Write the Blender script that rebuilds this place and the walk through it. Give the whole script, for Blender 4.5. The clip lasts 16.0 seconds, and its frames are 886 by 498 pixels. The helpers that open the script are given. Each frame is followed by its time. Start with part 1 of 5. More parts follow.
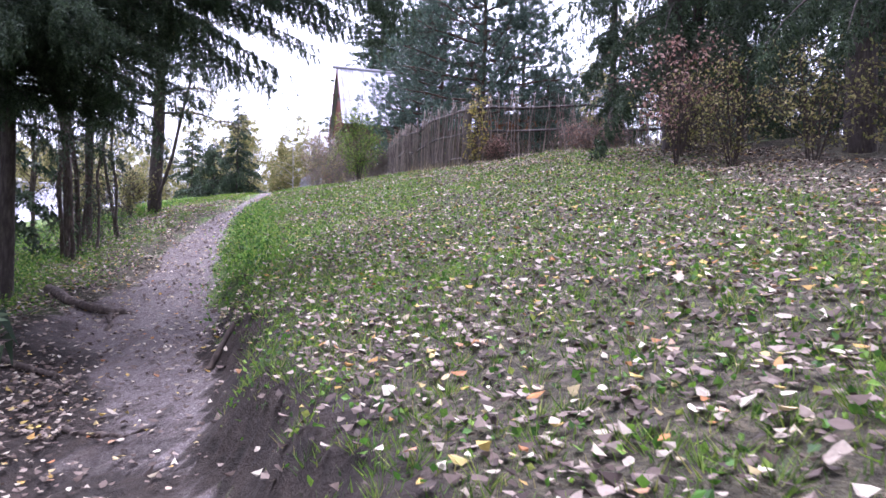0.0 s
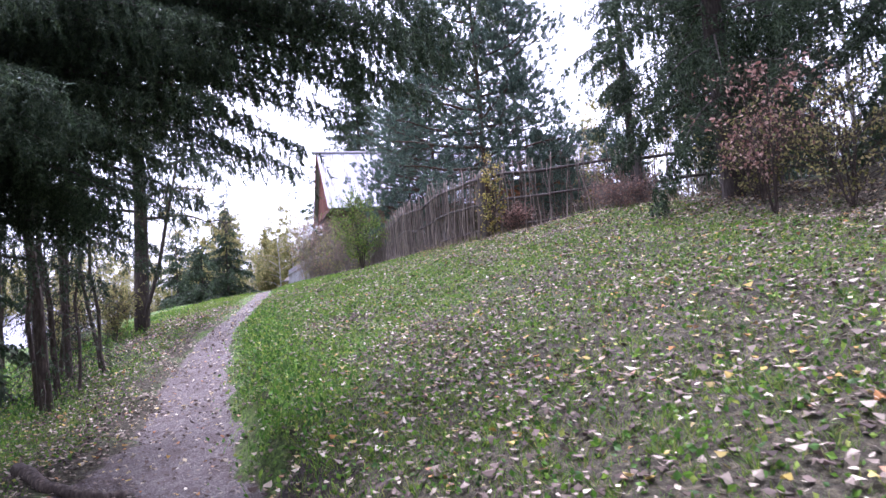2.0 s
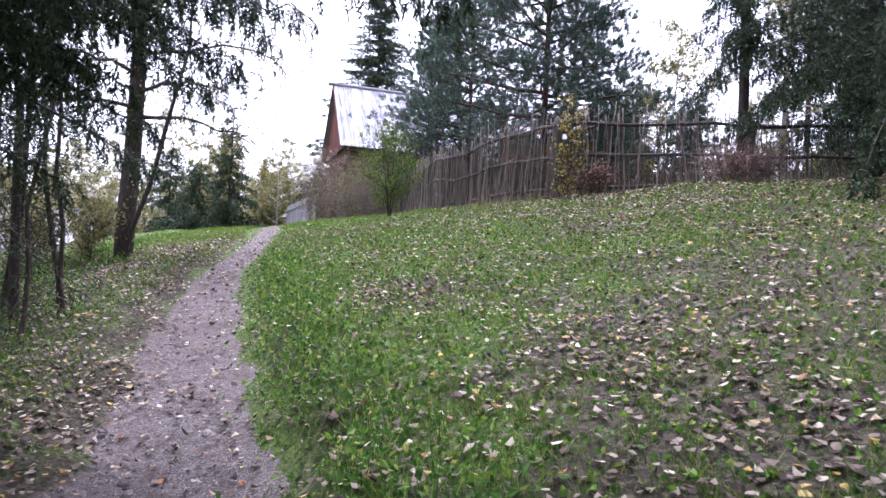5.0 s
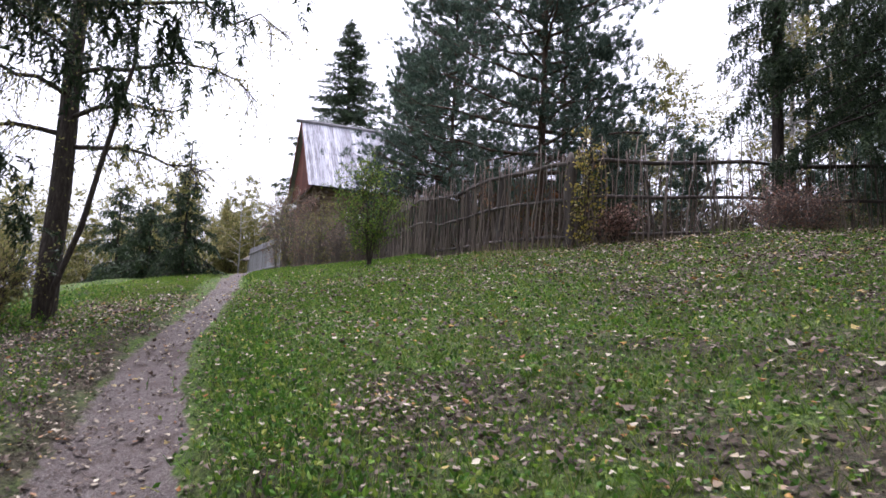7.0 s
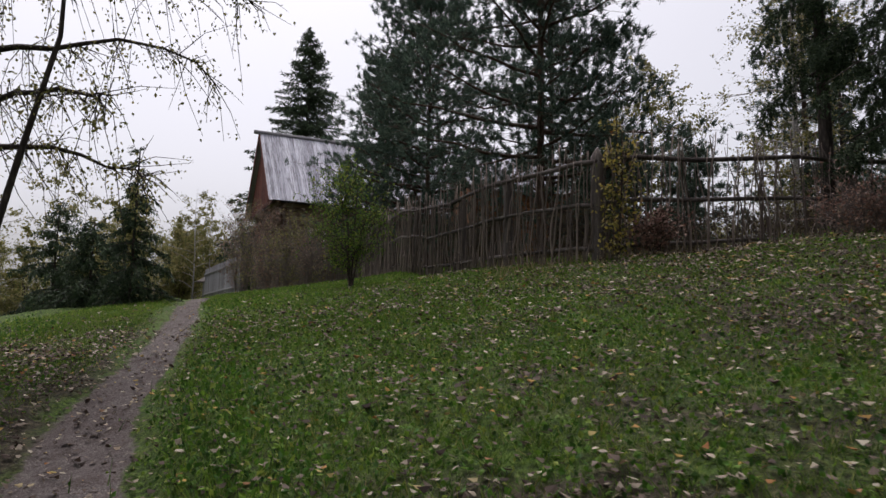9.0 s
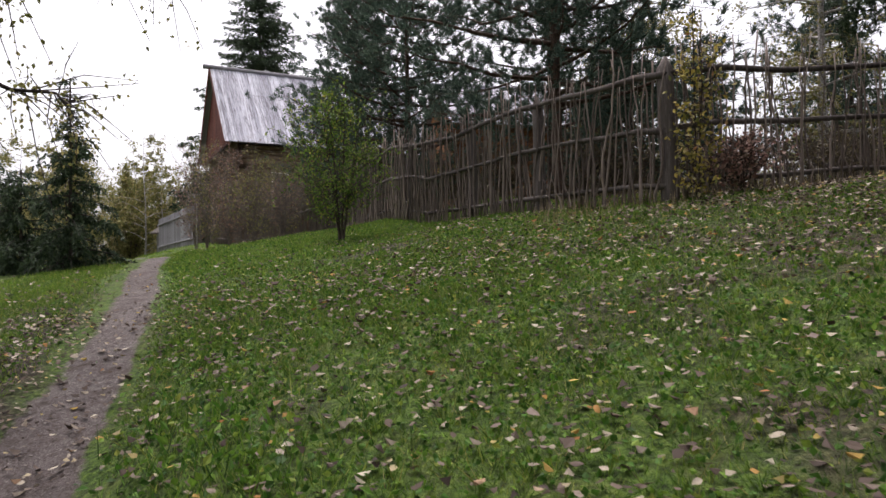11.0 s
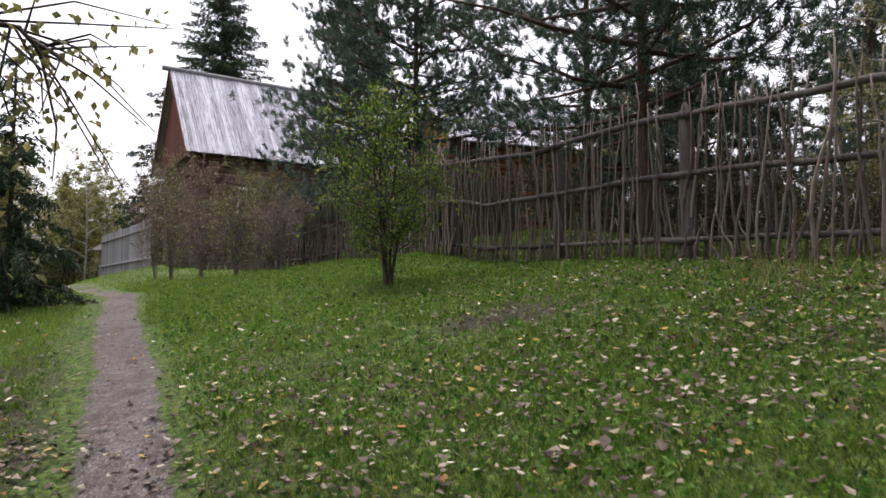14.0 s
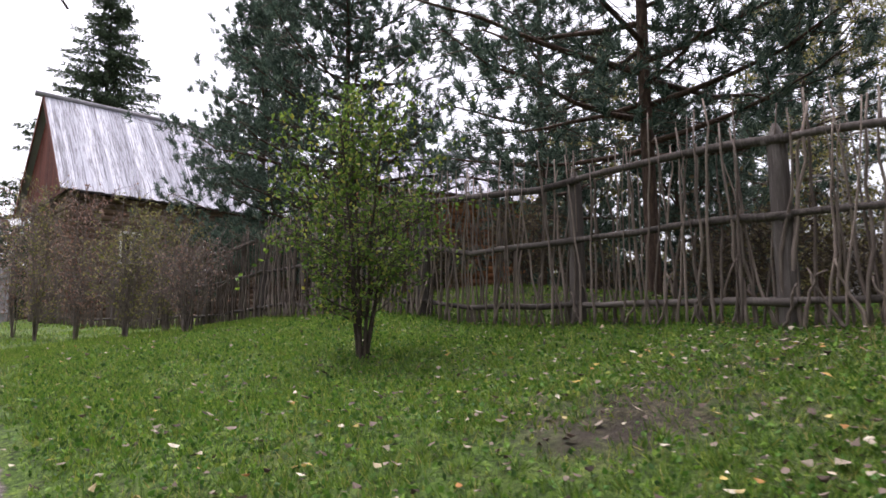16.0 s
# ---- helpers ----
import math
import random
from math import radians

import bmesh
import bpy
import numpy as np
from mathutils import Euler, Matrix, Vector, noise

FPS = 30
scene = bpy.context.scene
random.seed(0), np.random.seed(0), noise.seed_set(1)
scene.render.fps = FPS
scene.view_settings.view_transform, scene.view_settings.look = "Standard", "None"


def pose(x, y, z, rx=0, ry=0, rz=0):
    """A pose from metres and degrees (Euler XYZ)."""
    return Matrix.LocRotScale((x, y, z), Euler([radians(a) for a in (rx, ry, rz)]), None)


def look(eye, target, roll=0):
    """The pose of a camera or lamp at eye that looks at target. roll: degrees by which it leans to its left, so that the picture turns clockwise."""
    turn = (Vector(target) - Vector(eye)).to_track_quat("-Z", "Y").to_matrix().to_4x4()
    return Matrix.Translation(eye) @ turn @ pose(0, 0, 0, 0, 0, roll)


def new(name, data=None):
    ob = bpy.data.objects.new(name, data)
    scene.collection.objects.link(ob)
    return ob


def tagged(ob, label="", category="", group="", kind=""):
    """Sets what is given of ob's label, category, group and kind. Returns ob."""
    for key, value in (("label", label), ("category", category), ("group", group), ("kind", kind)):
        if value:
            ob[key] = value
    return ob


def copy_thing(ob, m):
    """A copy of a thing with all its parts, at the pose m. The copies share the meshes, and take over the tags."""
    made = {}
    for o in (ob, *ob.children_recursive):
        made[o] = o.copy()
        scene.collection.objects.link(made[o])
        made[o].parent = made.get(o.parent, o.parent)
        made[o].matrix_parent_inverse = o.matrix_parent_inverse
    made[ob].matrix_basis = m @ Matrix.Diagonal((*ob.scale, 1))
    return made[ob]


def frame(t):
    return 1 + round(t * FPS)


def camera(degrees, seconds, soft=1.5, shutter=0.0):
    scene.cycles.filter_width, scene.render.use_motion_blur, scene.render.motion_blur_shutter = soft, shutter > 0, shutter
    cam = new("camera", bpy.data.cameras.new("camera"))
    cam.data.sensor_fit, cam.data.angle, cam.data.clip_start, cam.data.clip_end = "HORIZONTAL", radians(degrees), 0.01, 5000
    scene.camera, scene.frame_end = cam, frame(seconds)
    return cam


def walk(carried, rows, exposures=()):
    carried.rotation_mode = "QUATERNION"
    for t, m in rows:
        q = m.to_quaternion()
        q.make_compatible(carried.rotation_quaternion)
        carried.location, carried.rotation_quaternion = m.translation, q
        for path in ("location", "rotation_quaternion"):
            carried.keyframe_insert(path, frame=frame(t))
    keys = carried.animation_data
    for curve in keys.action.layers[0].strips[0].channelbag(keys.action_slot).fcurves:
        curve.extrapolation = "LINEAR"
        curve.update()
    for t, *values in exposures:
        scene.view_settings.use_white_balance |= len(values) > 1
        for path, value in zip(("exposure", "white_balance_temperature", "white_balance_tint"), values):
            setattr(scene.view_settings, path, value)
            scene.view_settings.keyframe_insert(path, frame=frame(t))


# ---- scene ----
# ---- camera ----
cam = camera(66.2, 16.0, soft=1.5, shutter=0.2)
PATH = [
    (0, (3.29, -5.701, -0.404), (3.091, -3.711, -0.408), 1.7),
    (0.5, (2.953, -5.223, -0.308), (2.867, -3.226, -0.273), 1.5),
    (1, (2.66, -4.757, -0.198), (2.586, -2.76, -0.107), -0.4),
    (1.5, (2.317, -4.261, -0.096), (2.273, -2.268, 0.063), -1.5),
    (2, (2.031, -3.726, 0.007), (1.887, -1.742, 0.213), -4.9),
    (2.5, (1.681, -3.151, 0.03), (1.447, -1.177, 0.25), -1.8),
    (3, (1.309, -2.597, 0.08), (1.025, -0.63, 0.302), 0.8),
    (5.5, (0.164, 0.116, 0.315), (0.068, 2.114, 0.361), 2.9),
    (6, (0.003, 0.734, 0.405), (-0.071, 2.732, 0.432), 4.0),
    (6.5, (-0.265, 1.326, 0.492), (-0.241, 3.326, 0.522), 7.9),
    (7, (-0.438, 1.881, 0.645), (-0.454, 3.871, 0.851), 2.6),
    (7.5, (-0.692, 2.455, 0.714), (-0.664, 4.44, 0.951), 1.6),
    (8, (-0.893, 3.059, 0.758), (-0.841, 5.043, 1.004), 0.2),
    (8.5, (-1.018, 3.584, 0.825), (-0.94, 5.567, 1.072), -0.3),
    (9, (-1.253, 4.122, 0.881), (-1.145, 6.103, 1.135), 0.9),
    (9.5, (-1.442, 4.783, 0.927), (-1.436, 6.777, 1.073), -1.0),
    (12, (-2.611, 7.652, 1.445), (-2.259, 9.619, 1.509), -1.5),
    (12.5, (-2.894, 8.165, 1.495), (-2.578, 10.139, 1.552), -1.4),
    (13, (-3.087, 8.749, 1.576), (-2.82, 10.731, 1.63), -1.1),
    (13.5, (-3.317, 9.325, 1.685), (-3.039, 11.304, 1.764), -1.4),
    (14, (-3.606, 9.914, 1.79), (-3.213, 11.87, 1.925), -0.1),
    (14.5, (-3.782, 10.556, 1.863), (-3.358, 12.494, 2.115), -0.3),
    (15, (-4.03, 11.189, 1.87), (-3.51, 13.104, 2.126), -0.0),
    (15.5, (-4.094, 11.858, 1.967), (-3.365, 13.705, 2.205), 1.5),
    (16, (-4.211, 12.509, 2.011), (-3.51, 14.36, 2.303), -0.2),
]
EXPOSURES = [(0.0, 2.35, 5450, 33), (3.2, 2.32, 5450, 33), (5.3, 2.05, 5600, 28), (7.0, 1.42, 5950, 22), (8.0, 0.68, 6200, 18), (9.0, 0.3, 6400, 17), (9.7, 0.25, 6450, 17), (11.8, 1.3, 6550, 18), (13.0, 1.22, 6500, 18), (14.5, 0.95, 6350, 18), (15.0, 0.8, 6300, 18), (15.5, 1.0, 6300, 19), (16.0, 1.35, 6300, 20)]
walk(cam, [(t, look(eye, target, roll)) for t, eye, target, roll in PATH], EXPOSURES)

# ---- light: an overcast autumn sky and a veiled sun ----
world = bpy.data.worlds.new("overcast_sky")
scene.world = world
world.use_nodes = True
wn = world.node_tree
wn.nodes.clear()
w_out = wn.nodes.new("ShaderNodeOutputWorld")
w_bg = wn.nodes.new("ShaderNodeBackground")
w_sky = wn.nodes.new("ShaderNodeTexSky")
w_sky.sky_type = "NISHITA"
w_sky.sun_disc = False
w_sky.sun_elevation = radians(72)
w_sky.sun_rotation = radians(340)
w_sky.dust_density = 6.0
w_sky.air_density = 1.0
w_hsv = wn.nodes.new("ShaderNodeHueSaturation")
w_hsv.inputs["Saturation"].default_value = 0.22
w_hsv.inputs["Value"].default_value = 1.0
wn.links.new(w_sky.outputs[0], w_hsv.inputs["Color"])
wn.links.new(w_hsv.outputs[0], w_bg.inputs["Color"])
w_bg.inputs["Strength"].default_value = 0.15
wn.links.new(w_bg.outputs[0], w_out.inputs["Surface"])
sun = new("sun", bpy.data.lights.new("sun", "SUN"))
sun.data.energy = 0.6
sun.data.angle = radians(25)
sun.data.color = (1.0, 0.98, 0.95)
sun.matrix_world = look((-2.2, 6.1, 20), (0, 0, 0))


# ---- materials ----
class Nodes:
    """A material's node tree, with short calls for the usual nodes."""

    def __init__(self, name):
        self.mat = bpy.data.materials.new(name)
        self.mat.use_nodes = True
        self.tree = self.mat.node_tree
        self.bsdf = self.tree.nodes["Principled BSDF"]
        self.out = self.tree.nodes["Material Output"]
        self.bsdf.inputs["Specular IOR Level"].default_value = 0.25

    def node(self, kind, **inputs):
        n = self.tree.nodes.new(kind)
        for k, v in inputs.items():
            self.put(n.inputs[k.replace("_", " ")], v)
        return n

    def put(self, socket, v):
        if isinstance(v, bpy.types.NodeSocket):
            self.tree.links.new(v, socket)
        else:
            socket.default_value = v

    def coords(self, scale=(1, 1, 1), which="Object"):
        tc = self.node("ShaderNodeTexCoord")
        mp = self.node("ShaderNodeMapping")
        self.put(mp.inputs["Vector"], tc.outputs[which])
        mp.inputs["Scale"].default_value = scale
        return mp.outputs[0]

    def noise(self, vec, scale, detail=4.0, rough=0.6, dist=0.0):
        n = self.node("ShaderNodeTexNoise", Scale=scale, Detail=detail, Roughness=rough, Distortion=dist)
        self.put(n.inputs["Vector"], vec)
        return n.outputs["Fac"]

    def ramp(self, fac, stops):
        n = self.node("ShaderNodeValToRGB")
        self.put(n.inputs["Fac"], fac)
        el = n.color_ramp.elements
        while len(el) < len(stops):
            el.new(0.5)
        for e, (p, c) in zip(el, stops):
            e.position = p
            e.color = (*c, 1) if len(c) == 3 else c
        return n.outputs["Color"]

    def mix(self, fac, a, b, mode="MIX"):
        n = self.node("ShaderNodeMix")
        n.data_type = "RGBA"
        n.blend_type = mode
        self.put(n.inputs[0], fac)
        for s, v in ((n.inputs[6], a), (n.inputs[7], b)):
            self.put(s, (*v, 1) if isinstance(v, tuple) and len(v) == 3 else v)
        return n.outputs[2]

    def math(self, op, a, b=0.0, c=None):
        n = self.node("ShaderNodeMath")
        n.operation = op
        self.put(n.inputs[0], a)
        self.put(n.inputs[1], b)
        if c is not None:
            self.put(n.inputs[2], c)
        return n.outputs[0]

    def attr(self, name):
        n = self.node("ShaderNodeAttribute")
        n.attribute_name = name
        return n.outputs["Fac"]

    def island(self):
        return self.node("ShaderNodeNewGeometry").outputs["Random Per Island"]

    def per_object(self):
        return self.node("ShaderNodeObjectInfo").outputs["Random"]

    def bump(self, height, strength=0.5, distance=0.02):
        n = self.node("ShaderNodeBump", Strength=strength, Distance=distance, Height=height)
        self.put(self.bsdf.inputs["Normal"], n.outputs[0])

    def finish(self, color, rough=0.85, translucent=0.0):
        self.put(self.bsdf.inputs["Base Color"], color)
        self.put(self.bsdf.inputs["Roughness"], rough)
        if translucent:
            t = self.node("ShaderNodeBsdfTranslucent")
            self.put(t.inputs["Color"], color)
            m = self.node("ShaderNodeMixShader", Fac=translucent)
            self.put(m.inputs[1], self.bsdf.outputs[0])
            self.put(m.inputs[2], t.outputs[0])
            self.put(self.out.inputs["Surface"], m.outputs[0])
        return self.mat


def wood_material(name, dark, mid, light, grain=(14, 14, 1.2), rough=0.85, by_object=True, spread=0.62):
    """Weathered wood, its grain along local z, each piece of its own tone."""
    n = Nodes(name)
    v = n.coords(grain)
    fine = n.noise(v, 3.0, 6, 0.7, 0.6)
    broad = n.noise(n.coords((1.3, 1.3, 0.5)), 1.6, 3)
    col = n.ramp(fine, [(0.25, dark), (0.5, mid), (0.78, light)])
    col = n.mix(n.ramp(broad, [(0.35, (0, 0, 0)), (0.7, (0.75, 0.75, 0.75))]), col, dark)
    tone = n.per_object() if by_object else n.island()
    col = n.mix(n.ramp(tone, [(0.0, (0.05, 0.05, 0.05)), (1.0, (0.7, 0.7, 0.7))]), col, mid, "MIX")
    shade = n.ramp(tone, [(0.0, (spread, spread * 0.98, spread * 0.96)), (0.5, ((1 + spread) / 2,) * 3), (1.0, (1.0, 1.0, 1.0))])
    col = n.mix(1.0, col, shade, "MULTIPLY")
    n.bump(fine, 0.6, 0.01)
    return n.finish(col, rough)


def leaf_material(name, stops, translucent=0.3, rough=0.6):
    """Leaves whose colour differs from one to the next."""
    n = Nodes(name)
    col = n.ramp(n.island(), stops)
    n.tree.nodes[-1].color_ramp.interpolation = "LINEAR"
    vein = n.noise(n.coords(), 60.0, 2)
    col = n.mix(n.ramp(vein, [(0.4, (0, 0, 0)), (0.75, (0.35, 0.35, 0.35))]), col, (0.05, 0.035, 0.02))
    return n.finish(col, rough, translucent)


def bark_material(name, dark, mid, light, scale=(9, 9, 2.2)):
    n = Nodes(name)
    v = n.coords(scale)
    plates = n.node("ShaderNodeTexVoronoi", Scale=2.2)
    n.put(plates.inputs["Vector"], v)
    f = n.noise(v, 3.2, 6, 0.7)
    col = n.ramp(f, [(0.3, dark), (0.52, mid), (0.75, light)])
    col = n.mix(n.ramp(plates.outputs["Distance"], [(0.1, (0, 0, 0)), (0.6, (0.5, 0.5, 0.5))]), col, dark)
    n.bump(plates.outputs["Distance"], 0.7, 0.03)
    return n.finish(col, 0.9)


def ground_material():
    """Turf with moss and straw, bare trodden soil along the path, brown litter under the trees, dark soil with tree
    shade painted in.
    """
    n = Nodes("turf_and_trodden_soil")
    v = n.coords()
    big, mid, fine = n.noise(v, 0.35, 4), n.noise(v, 2.6, 5, 0.65), n.noise(v, 22.0, 5, 0.7)
    speck = n.noise(v, 75.0, 3, 0.7)
    # The darkest stop paints in the shade of gaps between blades.
    green = n.ramp(fine, [(0.36, (0.011, 0.02, 0.005)), (0.52, (0.055, 0.1, 0.014)), (0.72, (0.145, 0.21, 0.032))])
    straw = n.ramp(fine, [(0.25, (0.05, 0.04, 0.02)), (0.55, (0.13, 0.12, 0.045)), (0.8, (0.22, 0.19, 0.09))])
    turf = n.mix(n.ramp(mid, [(0.45, (0, 0, 0)), (0.75, (0.45, 0.45, 0.45))]), green, straw)
    litter = n.ramp(fine, [(0.28, (0.01, 0.009, 0.006)), (0.5, (0.045, 0.037, 0.024)), (0.74, (0.14, 0.112, 0.078))])
    lit = n.math("MULTIPLY_ADD", n.attr("litter"), 1.1, n.math("MULTIPLY_ADD", mid, 0.9, -0.6))
    col = n.mix(n.ramp(lit, [(0.28, (0, 0, 0)), (0.72, (0.95, 0.95, 0.95))]), turf, litter)
    soil = n.ramp(n.noise(v, 9.0, 6, 0.7), [(0.25, (0.055, 0.044, 0.041)), (0.5, (0.12, 0.1, 0.095)), (0.75, (0.2, 0.172, 0.165))])
    soil = n.mix(n.ramp(speck, [(0.53, (0, 0, 0)), (0.66, (0.8, 0.8, 0.8))]), soil, (0.4, 0.365, 0.345))
    soil = n.mix(n.ramp(n.noise(v, 3.1, 6, 0.75, 0.5), [(0.5, (0, 0, 0)), (0.66, (0.75, 0.75, 0.75))]), soil, (0.062, 0.045, 0.037))
    soil = n.mix(n.ramp(n.noise(v, 38.0, 3, 0.6), [(0.56, (0, 0, 0)), (0.62, (0.8, 0.8, 0.8))]), soil, (0.05, 0.035, 0.028))
    soil = n.mix(n.ramp(big, [(0.35, (0, 0, 0)), (0.65, (0.5, 0.5, 0.5))]), soil, (0.085, 0.066, 0.06))
    pth = n.math("MULTIPLY_ADD", n.attr("path"), 1.0, n.math("MULTIPLY_ADD", n.noise(v, 5.0, 5, 0.7), 0.9, -0.45))
    col = n.mix(n.ramp(pth, [(0.42, (0, 0, 0)), (0.6, (1, 1, 1))]), col, soil)
    # Dark bare soil, with the shade at the path's start put into its colour.
    dirt_and_shade = n.ramp(n.noise(v, 6.0, 5), [(0.3, (0.012, 0.009, 0.007)), (0.6, (0.035, 0.026, 0.02)), (0.8, (0.07, 0.05, 0.04))])
    dirt_shade_fac = n.math("MULTIPLY_ADD", n.attr("bare"), 1.0, n.math("MULTIPLY_ADD", mid, 0.7, -0.35))
    col = n.mix(n.ramp(dirt_shade_fac, [(0.4, (0, 0, 0)), (0.65, (1, 1, 1))]), col, dirt_and_shade)
    n.bump(n.math("ADD", fine, n.math("MULTIPLY", speck, 0.5)), 0.9, 0.04)
    return n.finish(col, 0.95)


M_GROUND = ground_material()
M_GRASS = leaf_material("grass_blades", [(0.0, (0.03, 0.075, 0.01)), (0.45, (0.085, 0.175, 0.018)), (0.8, (0.17, 0.27, 0.032)), (0.93, (0.25, 0.28, 0.055)), (1.0, (0.34, 0.28, 0.12))], 0.35)
M_LAWN = leaf_material("lighter_lawn_blades", [(0.0, (0.05, 0.11, 0.014)), (0.45, (0.12, 0.23, 0.024)), (0.8, (0.22, 0.34, 0.04)), (0.95, (0.31, 0.34, 0.065)), (1.0, (0.38, 0.32, 0.13))], 0.4)
M_FALLEN = leaf_material("fallen_leaves", [(0.0, (0.03, 0.02, 0.016)), (0.35, (0.1, 0.07, 0.055)), (0.6, (0.2, 0.155, 0.125)), (0.82, (0.36, 0.31, 0.235)), (0.88, (0.4, 0.3, 0.07)), (0.92, (0.3, 0.12, 0.04)), (0.95, (0.44, 0.39, 0.3)), (1.0, (0.58, 0.52, 0.4))], 0.12, 0.75)
# The pale stop is bleached wood plus the stakes' highlights put into the colour.
M_STAKE = wood_material("bare_grey_stake", (0.05, 0.038, 0.032), (0.25, 0.2, 0.167), (0.6, 0.53, 0.45), spread=0.45)
M_RAIL = wood_material("dark_weathered_pole", (0.035, 0.028, 0.026), (0.115, 0.097, 0.087), (0.36, 0.325, 0.295))
M_LOG = wood_material("brown_log", (0.06, 0.04, 0.026), (0.19, 0.13, 0.09), (0.34, 0.25, 0.175))


def roof_board_material():
    """Silvered boards: dark streaks of rot and lichen down the grain, each board of its own tone."""
    n = Nodes("silver_roof_board")
    shift = n.node("ShaderNodeVectorMath")
    shift.operation = "ADD"
    tone = n.per_object()
    n.put(shift.inputs[0], n.coords())
    n.put(shift.inputs[1], n.math("MULTIPLY", tone, 37.0))
    stretch = n.node("ShaderNodeMapping")
    n.put(stretch.inputs["Vector"], shift.outputs[0])
    stretch.inputs["Scale"].default_value = (9, 9, 0.55)
    streak = n.noise(stretch.outputs[0], 1.6, 6, 0.75, 0.4)
    fine = n.noise(n.coords((40, 40, 1.5)), 2.0, 4, 0.7)
    col = n.ramp(fine, [(0.25, (0.36, 0.36, 0.4)), (0.55, (0.6, 0.6, 0.66)), (0.8, (0.78, 0.78, 0.83))])
    col = n.mix(n.ramp(streak, [(0.46, (0, 0, 0)), (0.6, (0.85, 0.85, 0.85))]), col, (0.14, 0.13, 0.14))
    col = n.mix(1.0, col, n.ramp(tone, [(0.0, (0.6, 0.6, 0.62)), (0.5, (0.85, 0.85, 0.87)), (1.0, (1, 1, 1))]), "MULTIPLY")
    n.bump(fine, 0.5, 0.01)
    return n.finish(col, 0.7)


M_ROOF = roof_board_material()
M_GABLE = wood_material("red_brown_board", (0.06, 0.017, 0.012), (0.15, 0.042, 0.027), (0.22, 0.075, 0.048))
M_GREYBOARD = wood_material("grey_shed_board", (0.16, 0.15, 0.16), (0.32, 0.31, 0.33), (0.46, 0.45, 0.47))
M_REDLOG = wood_material("orange_log", (0.12, 0.05, 0.025), (0.32, 0.14, 0.06), (0.45, 0.23, 0.11))
M_PINEBARK = bark_material("pine_bark", (0.03, 0.02, 0.016), (0.1, 0.065, 0.045), (0.2, 0.13, 0.09))
M_SPRUCEBARK = bark_material("spruce_bark", (0.025, 0.02, 0.018), (0.075, 0.06, 0.05), (0.15, 0.125, 0.105))
M_TWIG = bark_material("dark_twig_bark", (0.026, 0.02, 0.016), (0.085, 0.064, 0.052), (0.18, 0.145, 0.115))
M_GREYTWIG = bark_material("grey_brown_twig_bark", (0.07, 0.055, 0.048), (0.22, 0.18, 0.16), (0.38, 0.32, 0.285))
M_BIRCHBARK = bark_material("birch_bark", (0.08, 0.07, 0.065), (0.5, 0.48, 0.45), (0.68, 0.66, 0.62), (6, 6, 14))
M_SPRUCE = leaf_material("spruce_needles", [(0.0, (0.014, 0.03, 0.015)), (0.5, (0.036, 0.064, 0.032)), (1.0, (0.085, 0.125, 0.06))], 0.25)
M_PINE = leaf_material("pine_needles", [(0.0, (0.018, 0.04, 0.03)), (0.5, (0.058, 0.1, 0.074)), (0.9, (0.12, 0.175, 0.125)), (1.0, (0.18, 0.235, 0.16))], 0.35)
M_GREENLEAF = leaf_material("green_leaves", [(0.0, (0.045, 0.09, 0.016)), (0.5, (0.115, 0.205, 0.032)), (0.88, (0.21, 0.29, 0.045)), (1.0, (0.34, 0.31, 0.06))], 0.45)
M_YELLOWLEAF = leaf_material("yellow_leaves", [(0.0, (0.13, 0.15, 0.035)), (0.4, (0.3, 0.27, 0.06)), (0.8, (0.48, 0.37, 0.08)), (0.93, (0.5, 0.46, 0.25)), (1.0, (0.3, 0.14, 0.05))], 0.4)
M_PALELEAF = leaf_material("pale_autumn_leaves", [(0.0, (0.1, 0.11, 0.03)), (0.5, (0.22, 0.22, 0.07)), (1.0, (0.38, 0.32, 0.13))], 0.4)
M_REDLEAF = leaf_material("russet_leaves", [(0.0, (0.14, 0.075, 0.06)), (0.6, (0.3, 0.17, 0.13)), (1.0, (0.42, 0.3, 0.24))], 0.35)
M_BROWNLEAF = leaf_material("withered_leaves", [(0.0, (0.05, 0.04, 0.022)), (0.6, (0.11, 0.085, 0.05)), (1.0, (0.17, 0.15, 0.07))], 0.3)
M_DRYGRASS = leaf_material("dry_grass", [(0.0, (0.12, 0.09, 0.04)), (0.5, (0.24, 0.19, 0.09)), (1.0, (0.36, 0.3, 0.17))], 0.3)
M_WEED = leaf_material("low_green_weeds", [(0.0, (0.02, 0.065, 0.01)), (0.5, (0.07, 0.18, 0.02)), (0.85, (0.17, 0.3, 0.034)), (1.0, (0.3, 0.34, 0.07))], 0.35)


def plain_material(name, a, b, scale=8.0, rough=0.6):
    n = Nodes(name)
    return n.finish(n.ramp(n.noise(n.coords(), scale, 5), [(0.3, a), (0.7, b)]), rough)


M_WHITE = plain_material("worn_white_paint", (0.55, 0.53, 0.5), (0.75, 0.74, 0.71), 12)
# Near-black that puts the darkness of unlit rooms into the colour.
M_UNLIT = plain_material("unlit_interior", (0.01, 0.01, 0.012), (0.03, 0.03, 0.03), 3)
M_BLUE = plain_material("blue_painted_metal", (0.12, 0.2, 0.36), (0.3, 0.38, 0.52), 6)
M_PANE = Nodes("window_glass")
M_PANE.bsdf.inputs["Transmission Weight"].default_value = 0.6
M_PANE = M_PANE.finish((0.05, 0.06, 0.07, 1), 0.08)


